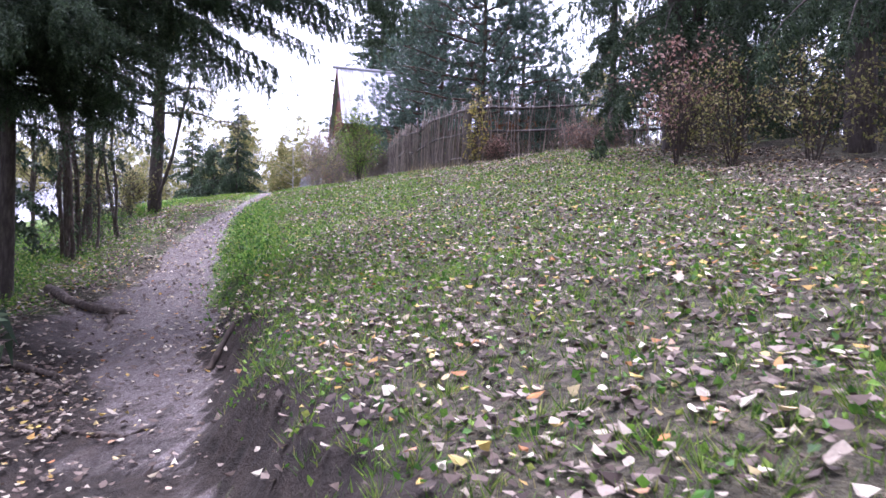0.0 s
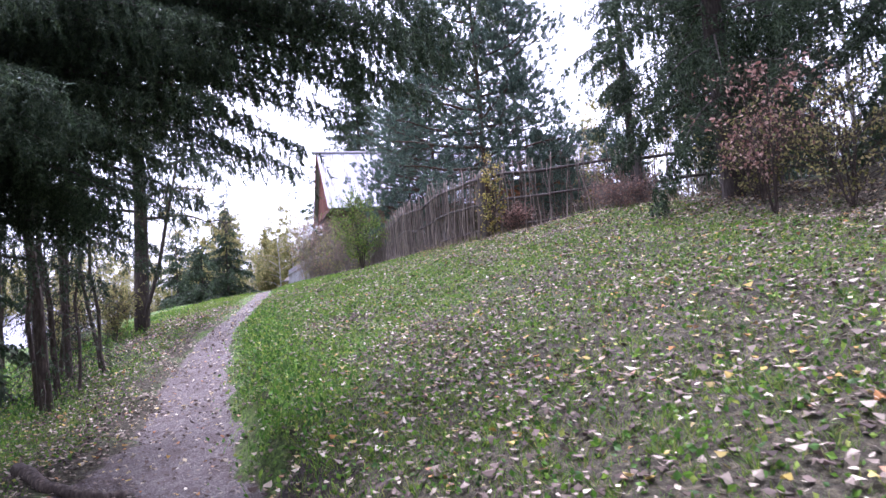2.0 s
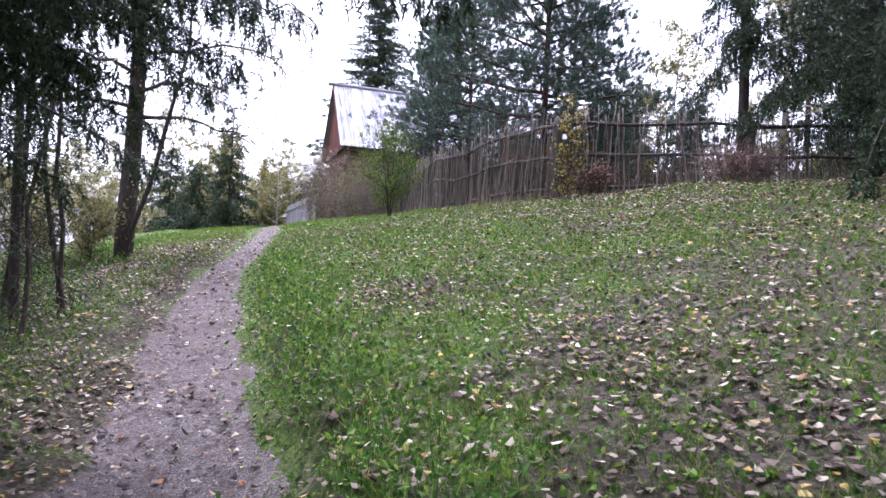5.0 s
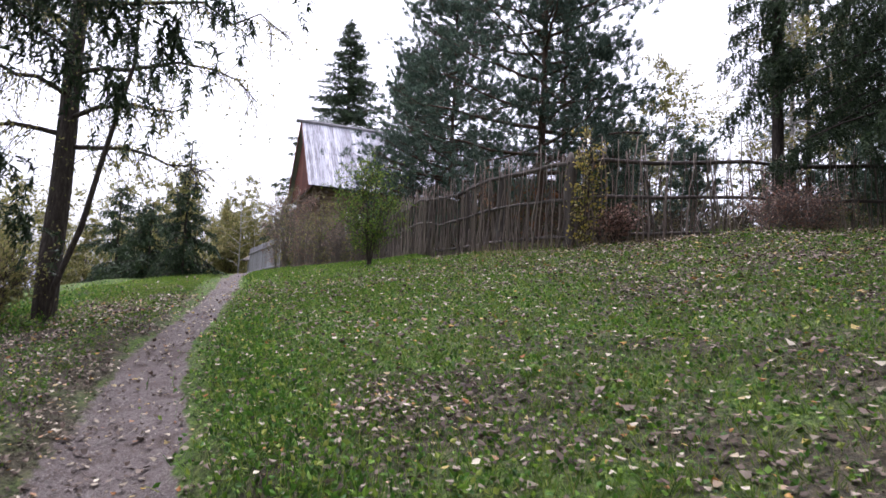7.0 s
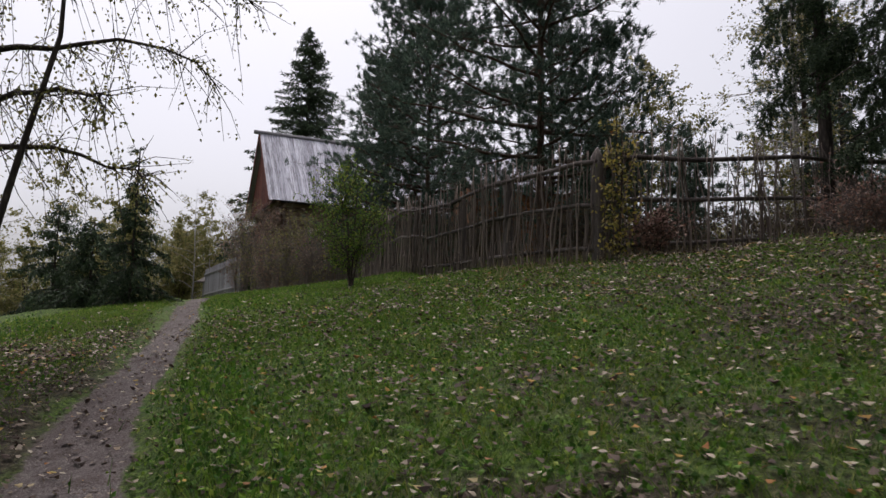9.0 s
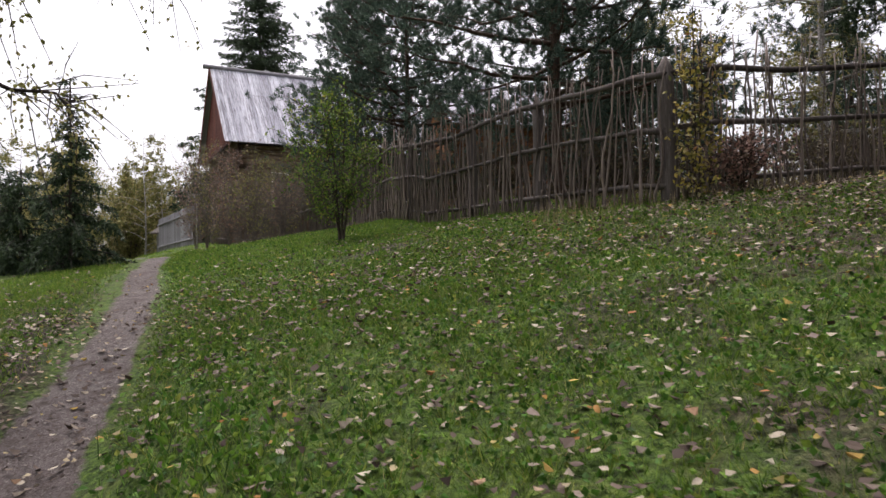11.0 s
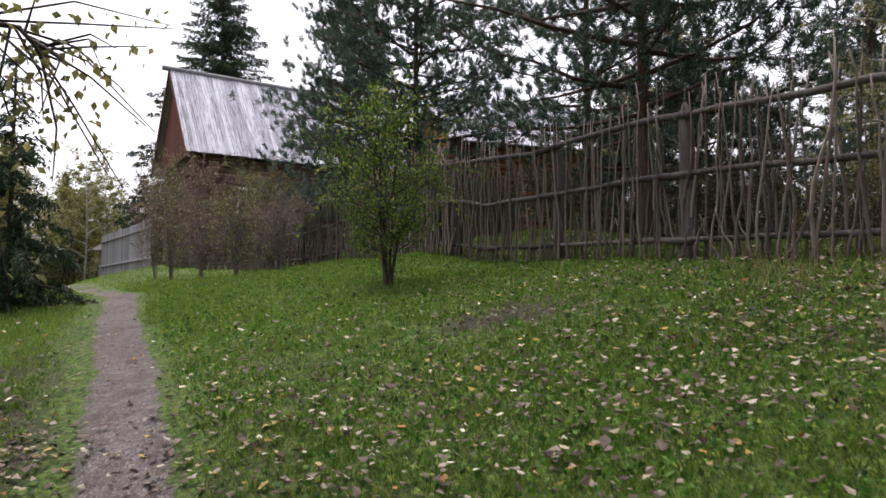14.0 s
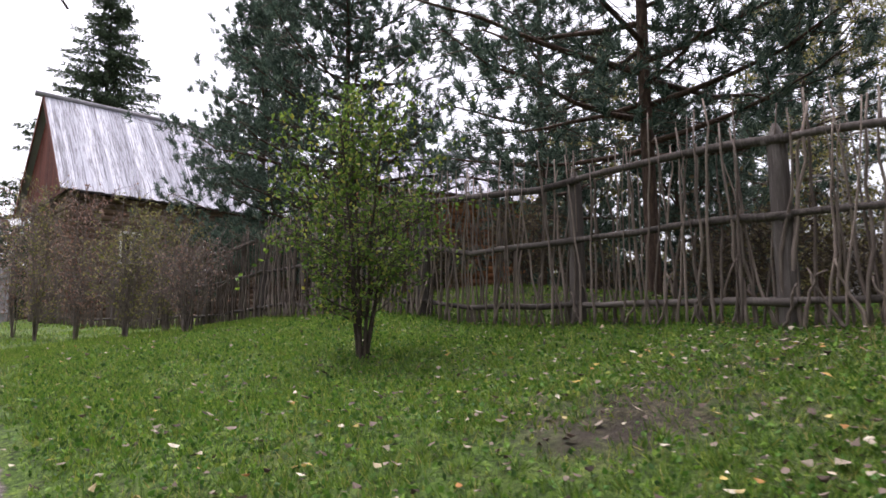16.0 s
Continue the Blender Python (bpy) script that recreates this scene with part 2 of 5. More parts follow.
# ---- shaping helpers ----
def part(name, data, material, parent=None, label="", place=None):
    """Links a bmesh or a mesh as one object, under a thing or part."""
    if isinstance(data, bmesh.types.BMesh):
        mesh = bpy.data.meshes.new(name)
        data.to_mesh(mesh)
        data.free()
    else:
        mesh = data
    if material and not mesh.materials:
        mesh.materials.append(material)
    ob = new(name, mesh)
    if place is not None:
        ob.matrix_basis = place
    if parent:
        ob.parent = parent
    if label:
        ob["label"] = label
    return ob


def thing(name, label, category, place=None, group="", kind=""):
    ob = new(name)
    ob.empty_display_size = 0.2
    if place is not None:
        ob.matrix_basis = place
    return tagged(ob, label, category, group, kind)


def from_arrays(name, verts, tris, smooth=False):
    """A mesh from arrays of corners and triangles."""
    mesh = bpy.data.meshes.new(name)
    verts, tris = np.asarray(verts, np.float32), np.asarray(tris, np.int32)
    mesh.vertices.add(len(verts))
    mesh.vertices.foreach_set("co", verts.ravel())
    mesh.loops.add(tris.size)
    mesh.loops.foreach_set("vertex_index", tris.ravel())
    mesh.polygons.add(len(tris))
    mesh.polygons.foreach_set("loop_start", np.arange(0, tris.size, tris.shape[1], dtype=np.int32))
    mesh.polygons.foreach_set("use_smooth", np.full(len(tris), smooth))
    mesh.update(calc_edges=True)
    return mesh


def scatter(template, mats):
    """Copies of a template (corners, faces) under many 4x4 matrices, as arrays."""
    v, f = template
    mats = np.asarray(mats)
    out = np.einsum("nij,vj->nvi", mats[:, :3, :3], v) + mats[:, None, :3, 3]
    faces = f[None] + (np.arange(len(mats)) * len(v))[:, None, None]
    return out.reshape(-1, 3), faces.reshape(-1, f.shape[1])


def joined(chunks):
    vs, fs, k = [], [], 0
    for v, f in chunks:
        vs.append(v)
        fs.append(f + k)
        k += len(v)
    return np.concatenate(vs), np.concatenate(fs)


def tube(points, radii, sides=6):
    """A tapered limb through points, as quads."""
    pts = np.asarray(points, float)
    n = len(pts)
    ahead = np.gradient(pts, axis=0)
    ahead /= np.linalg.norm(ahead, axis=1)[:, None] + 1e-9
    ref = np.where(np.abs(ahead[:, 2:3]) > 0.9, [[1.0, 0, 0]], [[0, 0, 1.0]])
    a = np.cross(ahead, ref)
    a /= np.linalg.norm(a, axis=1)[:, None] + 1e-9
    b = np.cross(ahead, a)
    ang = np.arange(sides) * 2 * np.pi / sides
    r = np.asarray(radii, float)[:, None, None]
    v = pts[:, None] + r * (np.cos(ang)[None, :, None] * a[:, None] + np.sin(ang)[None, :, None] * b[:, None])
    i, j = np.meshgrid(np.arange(n - 1), np.arange(sides), indexing="ij")
    k = (j + 1) % sides
    f = np.stack([i * sides + j, i * sides + k, (i + 1) * sides + k, (i + 1) * sides + j], -1).reshape(-1, 4)
    caps = [[0, s, s + 1, s + 1] for s in range(1, sides - 1)]
    return v.reshape(-1, 3), f


def frames_of(places, ahead, spin, size):
    """Matrices whose z runs along ahead, turned by spin about it."""
    ahead = ahead / (np.linalg.norm(ahead, axis=1)[:, None] + 1e-9)
    ref = np.where(np.abs(ahead[:, 2:3]) > 0.95, [[1.0, 0, 0]], [[0, 0, 1.0]])
    a = np.cross(ref, ahead)
    a /= np.linalg.norm(a, axis=1)[:, None] + 1e-9
    b = np.cross(ahead, a)
    c, s = np.cos(spin)[:, None], np.sin(spin)[:, None]
    m = np.zeros((len(places), 4, 4))
    size = np.broadcast_to(np.asarray(size, float), (len(places),))[:, None]
    m[:, :3, 0] = (c * a + s * b) * size
    m[:, :3, 1] = (c * b - s * a) * size
    m[:, :3, 2] = ahead * size
    m[:, :3, 3] = places
    m[:, 3, 3] = 1
    return m


def box_bm(x0, x1, y0, y1, z0, z1, bevel=0.0):
    bm = bmesh.new()
    bmesh.ops.create_cube(bm, size=1.0, matrix=Matrix.Translation(((x0 + x1) / 2, (y0 + y1) / 2, (z0 + z1) / 2)) @ Matrix.Diagonal((x1 - x0, y1 - y0, z1 - z0, 1)))
    if bevel:
        bmesh.ops.bevel(bm, geom=bm.edges[:], offset=bevel, segments=1, affect="EDGES")
    return bm


# ---- the lie of the land ----
def smooth(a, b, v):
    t = np.clip((v - a) / (b - a), 0, 1)
    return t * t * (3 - 2 * t)


def path_x(y):
    """The middle of the trodden path."""
    y = np.asarray(y, float)
    return np.interp(y, [-40, -8, -5, -2.3, 0, 2, 4.2, 6.2, 8.4, 10.4, 13.3, 16.5, 19.5, 23, 27, 35, 60], [18, 4.2, 2.5, 1.1, 0.1, -0.72, -1.6, -2.45, -3.25, -3.95, -4.45, -5.2, -6.05, -6.85, -8.2, -11.5, -20])


def path_side(x, y):
    """How far east of the path's middle, with its uneven edge."""
    y = np.asarray(y, float)
    return x - path_x(y) + (1 - 0.75 * smooth(4, 11, y)) * (0.07 * np.sin(2.9 * y + 0.5) + 0.05 * np.sin(6.7 * y + x))


def broad_land(x, y):
    xs = np.where(x > 4.2, 4.2 + (x - 4.2) * 0.45, x)
    xs = np.where(xs < -9, -9 + (xs + 9) * 0.3, xs)
    xs = np.clip(xs, -16, 9)
    ys = np.clip(y, -9, 27)
    u, v = xs / 10, (ys - 10) / 10
    z = 0.805 + 1.868 * u + 1.977 * v + 0.473 * u * u - 0.161 * u * v - 0.165 * v * v - 0.122 * v**3 + 0.113 * u * v * v
    z = z + 0.045 * np.clip(y - 27, 0, 18) + 0.05 * (np.clip(y, -60, -9) + 9)
    # the hilltop levels off before the eastern fence
    crest = 2.2 + 0.02 * (x - 3) + 0.012 * np.clip(y - 14, 0, 12)
    over = np.clip(z - crest, 0, None) * smooth(1.2, 3.4, x) * smooth(8.0, 12.5, y)
    z = z - 0.93 * over
    z = z - 0.13 * np.exp(-(((x + 0.8) / 3.2) ** 2 + ((y - 19.6) / 2.2) ** 2)) + 0.08 * np.exp(-(((x + 0.3) / 2.0) ** 2 + ((y - 15.8) / 1.4) ** 2))
    z = z + 1.1 * np.exp(-(((x + 12) / 6) ** 2 + ((y - 44) / 10) ** 2))
    z = z - 0.16 * np.clip(-10 - x, 0, 22) - 0.5 * smooth(26, 45, y) * smooth(-6, -14, x)
    return z


def land(x, y):
    """The height of the ground."""
    x, y = np.asarray(x, float), np.asarray(y, float)
    z = broad_land(x, y)
    s = path_side(x, y)
    near = np.exp(-(((y - 3) / 60) ** 2))
    deep = np.interp(y, [-9, -3, 2, 8, 12, 16, 24], [0.5, 0.46, 0.36, 0.28, 0.14, 0.06, 0.05])
    w = np.interp(y, [-9, 0, 3, 8, 12, 23], [0.75, 0.62, 0.5, 0.42, 0.3, 0.28])
    left = np.interp(y, [-9, 2, 8, 16], [1.7, 1.3, 0.9, 0.5])
    right = np.interp(y, [-9, 0, 4, 8, 16], [0.45, 0.45, 0.45, 0.6, 0.5])
    z = z - near * deep * (1 - smooth(w, w + right, s)) * (1 - smooth(w, w + left, -s))
    z = z + 0.035 * np.sin(x * 1.7 + 0.6 * y) * np.sin(y * 1.3 - 0.4 * x) + 0.02 * np.sin(x * 4.1 + 1.0) * np.sin(y * 3.7 + x)
    return z


def at(x, y, dz=0.0):
    return float(land(x, y)) + dz


# ---- ground ----
def axis_steps(spans):
    out = []
    for a, b, step in spans:
        out.append(np.arange(a, b, step))
    out.append([spans[-1][1]])
    return np.concatenate(out)


def build_ground():
    gx = axis_steps([(-400, -60, 40), (-60, -16, 2.0), (-16, -9, 0.5), (-9, 7, 0.12), (7, 20, 0.5), (20, 60, 2.5), (60, 401, 40)])
    gy = axis_steps([(-400, -50, 40), (-50, -10, 2.0), (-10, 26, 0.12), (26, 46, 0.5), (46, 90, 3), (90, 601, 50)])
    x, y = np.meshgrid(gx, gy, indexing="ij")
    z = land(x, y)
    rng = np.random.default_rng(3)
    z = z + rng.normal(0, 0.008, z.shape)
    verts = np.stack([x, y, z], -1).reshape(-1, 3)
    ny = len(gy)
    i, j = np.meshgrid(np.arange(len(gx) - 1), np.arange(ny - 1), indexing="ij")
    a = (i * ny + j).ravel()
    quads = np.stack([a, a + ny, a + ny + 1, a + 1], -1)
    mesh = from_arrays("ground", verts, quads, True)
    xf, yf = x.ravel(), y.ravel()
    s = path_side(xf, yf)
    w = np.interp(yf, [-9, 0, 3, 8, 12, 23], [0.8, 0.62, 0.47, 0.4, 0.28, 0.26])
    lw = w + np.interp(yf, [-9, 0, 4, 9, 14], [2.2, 1.4, 0.35, 0.2, 0.0])
    band = (1 - smooth(w - 0.12, w + 0.12, s)) * (1 - smooth(lw - 0.3, lw + 0.25, -s))
    # Bank: dark eroded soil plus the hollow's shade, both painted by this mask.
    bank = smooth(w - 0.1, w + 0.05, s) * (1 - smooth(w + 0.45, w + 0.8, s)) * (1 - smooth(0.0, 2.2, yf))
    spots = np.exp(-(((xf + 2.1) / 0.75) ** 2 + ((yf - 15.8) / 0.32) ** 2))
    # Dark soil at the start, deepened to stand for the boughs' shade.
    shaded_soil = (1 - smooth(-1.0, 3.5, yf)) * (0.25 + 0.5 * (1 - smooth(-2.5, 0.8, yf)) + smooth(0.1, 1.0, -s)) * (1 - smooth(2.4, 3.4, -s)) * (1 - smooth(0.4, 0.7, s))
    values = {"path": band, "bare": np.clip(bank * 1.15 + 0.6 * spots + 0.9 * shaded_soil, 0, 1), "litter": litter_at(xf, yf)}
    for name, value in values.items():
        mesh.attributes.new(name, "FLOAT", "POINT").data.foreach_set("value", value.astype(np.float32))
    ob = part("ground", mesh, M_GROUND)
    return tagged(ob, "grassy hillside with a trodden dirt path and fallen leaves", "ground", kind="structure")


def litter_at(x, y):
    """How thick the fallen leaves lie under the trees to the east and beside the path; behind the fence, how dark brown
    the ground is.
    """
    s = path_side(x, y)
    east = smooth(-2.0, 4.0, x + 0.12 * (y - 4)) * (1 - smooth(14.2, 15.6, y))
    start = (1 - smooth(1.0, 9.0, y)) * smooth(0.3, 1.2, s)
    left = smooth(0.2, 0.8, -s) * (1 - smooth(3.5, 6.0, -s)) * (1 - smooth(15, 20, y))
    patch = np.exp(-(((x + 0.5) / 0.8) ** 2 + ((y - 6.6) / 0.9) ** 2)) + 0.8 * np.exp(-(((x + 1.2) / 1.6) ** 2 + ((y - 16.0) / 0.7) ** 2))
    # The ground behind the fence is turned dark brown and thin of grass.
    behind = smooth(0.2, 0.9, x - np.interp(y, [14.9, 17, 19.2, 22, 26, 30, 36, 42], [1.8, 0.6, -0.1, -1.1, -2.4, -3.8, -6.3, -9.6])) * smooth(15.0, 15.6, y)
    mottle = 0.28 * np.sin(1.9 * x + 2.0 * np.sin(0.9 * y)) * np.sin(1.6 * y + 1.1 * x) + 0.12 * np.sin(5.3 * x + 1.7 * y) * np.sin(4.1 * y - 2.2 * x)
    return np.clip(0.16 + mottle + 0.72 * east + 0.45 * start + 0.65 * left + 0.7 * patch + 0.8 * behind, 0, 1)


build_ground()


# ---- the wattle fence ----
def pole(points, radii, sides, name):
    v, f = tube(points, radii, sides)
    bm = bmesh.new()
    vs = [bm.verts.new(p) for p in v]
    for q in f:
        bm.faces.new([vs[k] for k in q])
    bm.faces.new(vs[:sides][::-1])
    bm.faces.new(vs[-sides:])
    mesh = bpy.data.meshes.new(name)
    bm.to_mesh(mesh)
    bm.free()
    for p in mesh.polygons:
        p.use_smooth = True
    return mesh


def stake_meshes(count, rng):
    """Crooked peeled sticks, two metres long, that stand at their foot."""
    out = []
    for _ in range(count):
        n = 9
        z = np.linspace(-0.12, 2.0, n)
        bend = rng.uniform(-0.045, 0.045)
        x = bend * np.sin(np.linspace(0, np.pi * rng.uniform(0.8, 2.2), n)) + rng.normal(0, 0.013, n)
        y = rng.normal(0, 0.01, n)
        r = np.linspace(rng.uniform(0.016, 0.024), rng.uniform(0.005, 0.011), n) * rng.uniform(0.9, 1.12, n)
        out.append(pole(np.stack([x, y, z], -1), r, 4, "stake"))
    return out


def post_mesh(height, radius, rng, tip=0.16):
    n = 7
    z = np.r_[np.linspace(-0.3, height - tip, n - 1), height]
    r = np.r_[np.linspace(radius * 1.08, radius * 0.92, n - 1), radius * 0.22]
    p = np.stack([rng.normal(0, 0.008, n), rng.normal(0, 0.008, n), z], -1)
    return pole(p, r, 10, "post")


def along(line, d):
    """The place at d metres along a bent line in the plan, and the way it runs there."""
    line = np.asarray(line, float)
    seg = np.linalg.norm(np.diff(line, axis=0), axis=1)
    cum = np.r_[0, np.cumsum(seg)]
    x, y = np.interp(d, cum, line[:, 0]), np.interp(d, cum, line[:, 1])
    e = 0.05
    dx = np.interp(d + e, cum, line[:, 0]) - np.interp(d - e, cum, line[:, 0])
    dy = np.interp(d + e, cum, line[:, 1]) - np.interp(d - e, cum, line[:, 1])
    n = math.hypot(dx, dy) or 1.0
    return x, y, dx / n, dy / n, cum[-1]


def wattle_fence(line, posts, label, seed, spacing, far_from=1e9, post_heights=None):
    """Posts, three poles and upright crooked stakes woven between them."""
    rng = np.random.default_rng(seed)
    root = thing("wattle_fence", label, "fence")
    length = along(line, 0)[4]
    for k, d in enumerate(posts):
        x, y, dx, dy, _ = along(line, d)
        height = post_heights[k] if post_heights else rng.uniform(1.75, 1.95)
        part("post", post_mesh(height, 0.115 if d == 0 else rng.uniform(0.09, 0.115), rng), M_RAIL, root, place=Matrix.Translation((x + 0.1 * dy, y - 0.1 * dx, at(x, y))))
    spans = ([0.0] if posts[0] > 1 else []) + list(posts) + ([length] if length - posts[-1] > 0.5 else [])
    for height, radius in ((0.24, 0.034), (0.98, 0.037), (1.68, 0.041)):
        for a, b in zip(spans[:-1], spans[1:]):
            ds = np.linspace(a - 0.12, b + 0.12, 6)
            pts = []
            for d in ds:
                x, y, dx, dy, _ = along(line, min(max(d, 0), length))
                pts.append((x + rng.normal(0, 0.012), y + rng.normal(0, 0.012), at(x, y) + height + rng.normal(0, 0.016)))
            part("rail", pole(pts, np.linspace(radius * 1.15, radius * 0.85, 6), 8, "rail"), M_RAIL, root)
    kinds = stake_meshes(26, rng)
    d, far = 0.12, []
    while d < length - 0.05:
        x, y, dx, dy, _ = along(line, d)
        side = (1 if rng.random() < 0.5 else -1) * rng.uniform(0.035, 0.06)
        lean, tip = rng.normal(0, 4.0), rng.normal(0, 2.0)
        if rng.random() < 0.1:
            lean += rng.choice([-9, 9])
        scale = rng.uniform(0.86, 1.1)
        turn = math.degrees(math.atan2(dy, dx))
        m = pose(x - side * dy, y + side * dx, at(x, y), tip, lean, turn + rng.choice([0, 180])) @ Matrix.Diagonal((rng.uniform(0.7, 1.25), 1, scale, 1))
        mesh = kinds[rng.integers(len(kinds))]
        if d < far_from:
            part("stake", mesh, M_STAKE, root, place=m)
        else:
            far.append((mesh, m))
        d += spacing * rng.uniform(0.4, 1.6)
    # splayed butts that brace the foot of the fence across its lowest pole
    d = 0.3
    while d < min(length, far_from) - 0.3:
        x, y, dx, dy, _ = along(line, d)
        side = rng.choice([-1, 1]) * rng.uniform(0.05, 0.075)
        m = pose(x - side * dy, y + side * dx, at(x, y), rng.normal(0, 3), rng.choice([-1, 1]) * rng.uniform(12, 27), math.degrees(math.atan2(dy, dx))) @ Matrix.Diagonal((1, 1, rng.uniform(0.2, 0.34), 1))
        part("stake", kinds[rng.integers(len(kinds))], M_STAKE, root, place=m)
        d += rng.uniform(0.1, 0.3)
    if far:
        bm = bmesh.new()
        for mesh, m in far:
            start = len(bm.verts)
            bm.from_mesh(mesh)
            bm.verts.ensure_lookup_table()
            bmesh.ops.transform(bm, matrix=m, verts=bm.verts[start:])
        tagged(part("stake_row", bm, M_STAKE, root, "far crooked grey stakes"), kind="stuff")
    return root


WEST_LINE = [(1.8, 14.94), (0.6, 16.94), (-0.09, 19.22), (-1.1, 21.8), (-2.4, 26.0), (-3.7, 29.6), (-6.3, 36.2), (-9.5, 41.2)]
EAST_LINE = [(1.8, 14.94), (3.4, 15.02), (5.9, 15.12), (11.0, 15.5), (19.0, 16.4)]
wattle_fence(WEST_LINE, [0, 2.33, 4.72, 7.4, 10.2, 13.0, 16.0, 19.5, 23, 27, 31.5], "tall wattle fence of crooked grey stakes along the grass slope", 11, 0.064, 13.5, [1.93, 1.85] + [1.8] * 9)
wattle_fence(EAST_LINE, [4.42, 8.2, 12.5], "wattle fence of dark crooked stakes across the hilltop under spruces", 12, 0.072, 15)


# ---- the log house behind the fence ----
def board_mesh(width, thick, length, rng):
    """A board with its grain along z, its foot at the origin, worn edges and a slight cup."""
    bm = box_bm(-width / 2, width / 2, 0, thick, 0, length, min(0.006, thick / 4))
    for v in bm.verts:
        v.co.y += 0.25 * thick * (v.co.x / width) ** 2 * 4 + rng.normal(0, 0.002)
    mesh = bpy.data.meshes.new("board")
    bm.to_mesh(mesh)
    bm.free()
    return mesh


def log_mesh(length, radius, rng):
    n = 5
    x = np.linspace(0, length, n)
    pts = np.stack([x, rng.normal(0, 0.008, n), rng.normal(0, 0.008, n)], -1)
    return pole(pts, radius * rng.uniform(0.96, 1.04, n), 8, "log")


def log_house():
    rng = np.random.default_rng(5)
    gx, gy = -9.1, 42.4
    turn = 22.0
    base = 2.95
    root = thing("log_house", "old brown log house with a steep silver plank roof", "house", pose(gx, gy, base, 0, 0, turn))
    length, depth, eave, rise = 12.5, 8.0, 5.55, 4.8
    inset, over = 0.7, 0.75
    z0 = -1.2
    front_windows = [2.6, 6.2, 9.8]
    w0, w1, wz0, wz1 = 0.0, 0.95, 2.75, 4.1
    # log walls: front, back and the two gable ends, the front one open at its windows
    step = 0.27
    rows = int((eave - z0) / step)
    wall_f = part("front_wall", box_bm(inset + 0.15, length - inset - 0.15, over + 0.06, over + 0.12, z0, 2.6), M_LOG, root)
    meshes = {}
    for k in range(rows):
        z = z0 + step * (k + 0.5)
        spans = [(inset - 0.25, length - inset + 0.25)]
        if wz0 < z < wz1:
            spans, edge = [], inset - 0.25
            for wx in front_windows:
                spans.append((edge, wx))
                edge = wx + w1
            spans.append((edge, length - inset + 0.25))
        for a, b in spans:
            part("log", log_mesh(b - a, step * 0.54, rng), M_LOG, wall_f, place=Matrix.Translation((a, over + 0.12, z)))
    back = part("back_wall", box_bm(inset, length - inset, depth - over - 0.12, depth - over, z0, eave), M_LOG, root)
    for side, x in (("west", inset), ("east", length - inset)):
        wall = part("end_wall", box_bm(x - 0.02, x + 0.02, over + 0.2, depth - over - 0.2, z0, eave), M_LOG, root)
        for k in range(rows):
            z = z0 + step * (k + 1.0)
            part("log", log_mesh(depth - 2 * over + 0.5, step * 0.54, rng), M_LOG, wall, place=pose(x, over - 0.25, z, 0, 0, 90))
    # windows with painted frames
    for wx in front_windows:
        win = part("window", box_bm(wx, wx + 0.1, over - 0.06, over + 0.1, wz0, wz1), M_WHITE, root, "window with a worn white frame")
        part("frame", box_bm(wx + w1 - 0.1, wx + w1, over - 0.06, over + 0.1, wz0, wz1), M_WHITE, win)
        part("frame", box_bm(wx + 0.1, wx + w1 - 0.1, over - 0.06, over + 0.1, wz1 - 0.1, wz1), M_WHITE, win)
        part("sill", box_bm(wx - 0.05, wx + w1 + 0.05, over - 0.1, over + 0.1, wz0 - 0.07, wz0), M_WHITE, win)
        part("glazing_bar", box_bm(wx + w1 / 2 - 0.025, wx + w1 / 2 + 0.025, over - 0.02, over + 0.06, wz0, wz1 - 0.1), M_WHITE, win)
        part("pane", box_bm(wx + 0.1, wx + w1 - 0.1, over + 0.02, over + 0.035, wz0, wz1 - 0.1), M_PANE, win, "dark glass pane")
        # A near-black sheet behind the pane stands in for the unlit room.
        part("curtain", box_bm(wx, wx + w1, over + 0.3, over + 0.32, wz0 - 0.1, wz1), M_UNLIT, win, "near-black sheet in place of the unlit room")
    # gable of upright red-brown boards
    for side, x in (("west", 0.3), ("east", length - 0.3)):
        bm = bmesh.new()
        tri = [bm.verts.new((x, a, b)) for a, b in ((0.35, eave), (depth - 0.35, eave), (depth / 2, eave + rise - 0.35))]
        bm.faces.new(tri)
        solid = bmesh.ops.extrude_face_region(bm, geom=bm.faces[:])
        bmesh.ops.translate(bm, vec=(0.05, 0, 0), verts=[v for v in solid["geom"] if isinstance(v, bmesh.types.BMVert)])
        gable = part("gable", bm, M_GABLE, root, "red-brown boarded gable")
        y = 0.5
        while y < depth - 0.5:
            top = (rise - 0.3) * (1 - abs(y - depth / 2) / (depth / 2)) - 0.1
            if top > 0.15:
                part("board", board_mesh(0.17, 0.03, top, rng), M_GABLE, gable, place=pose(x - (0.005 if side == "west" else -0.055), y, eave, 0, 0, 90 if side == "west" else -90))
            y += 0.185
        part("tie_board", box_bm(x - 0.06, x - 0.035, 0.1, depth - 0.1, eave - 0.16, eave + 0.04), M_GABLE, gable)
    # two slopes of long boards, a ridge beam and barge boards
    slope = math.hypot(depth / 2, rise)
    pitch = math.degrees(math.atan2(rise, depth / 2))
    for side in (0, 1):
        bm = box_bm(0, length, 0, 0.05, 0, slope)
        place = pose(0, 0, eave, pitch - 90, 0, 0) if side == 0 else pose(length, depth, eave, pitch - 90, 0, 180)
        deck = part("roof_slope", bm, M_GREYBOARD, root, "silver-grey weathered plank roof", place)
        x = 0.11
        meshes = [board_mesh(0.215, 0.028, slope + e, rng) for e in (0.12, 0.16, 0.2)]
        k = 0
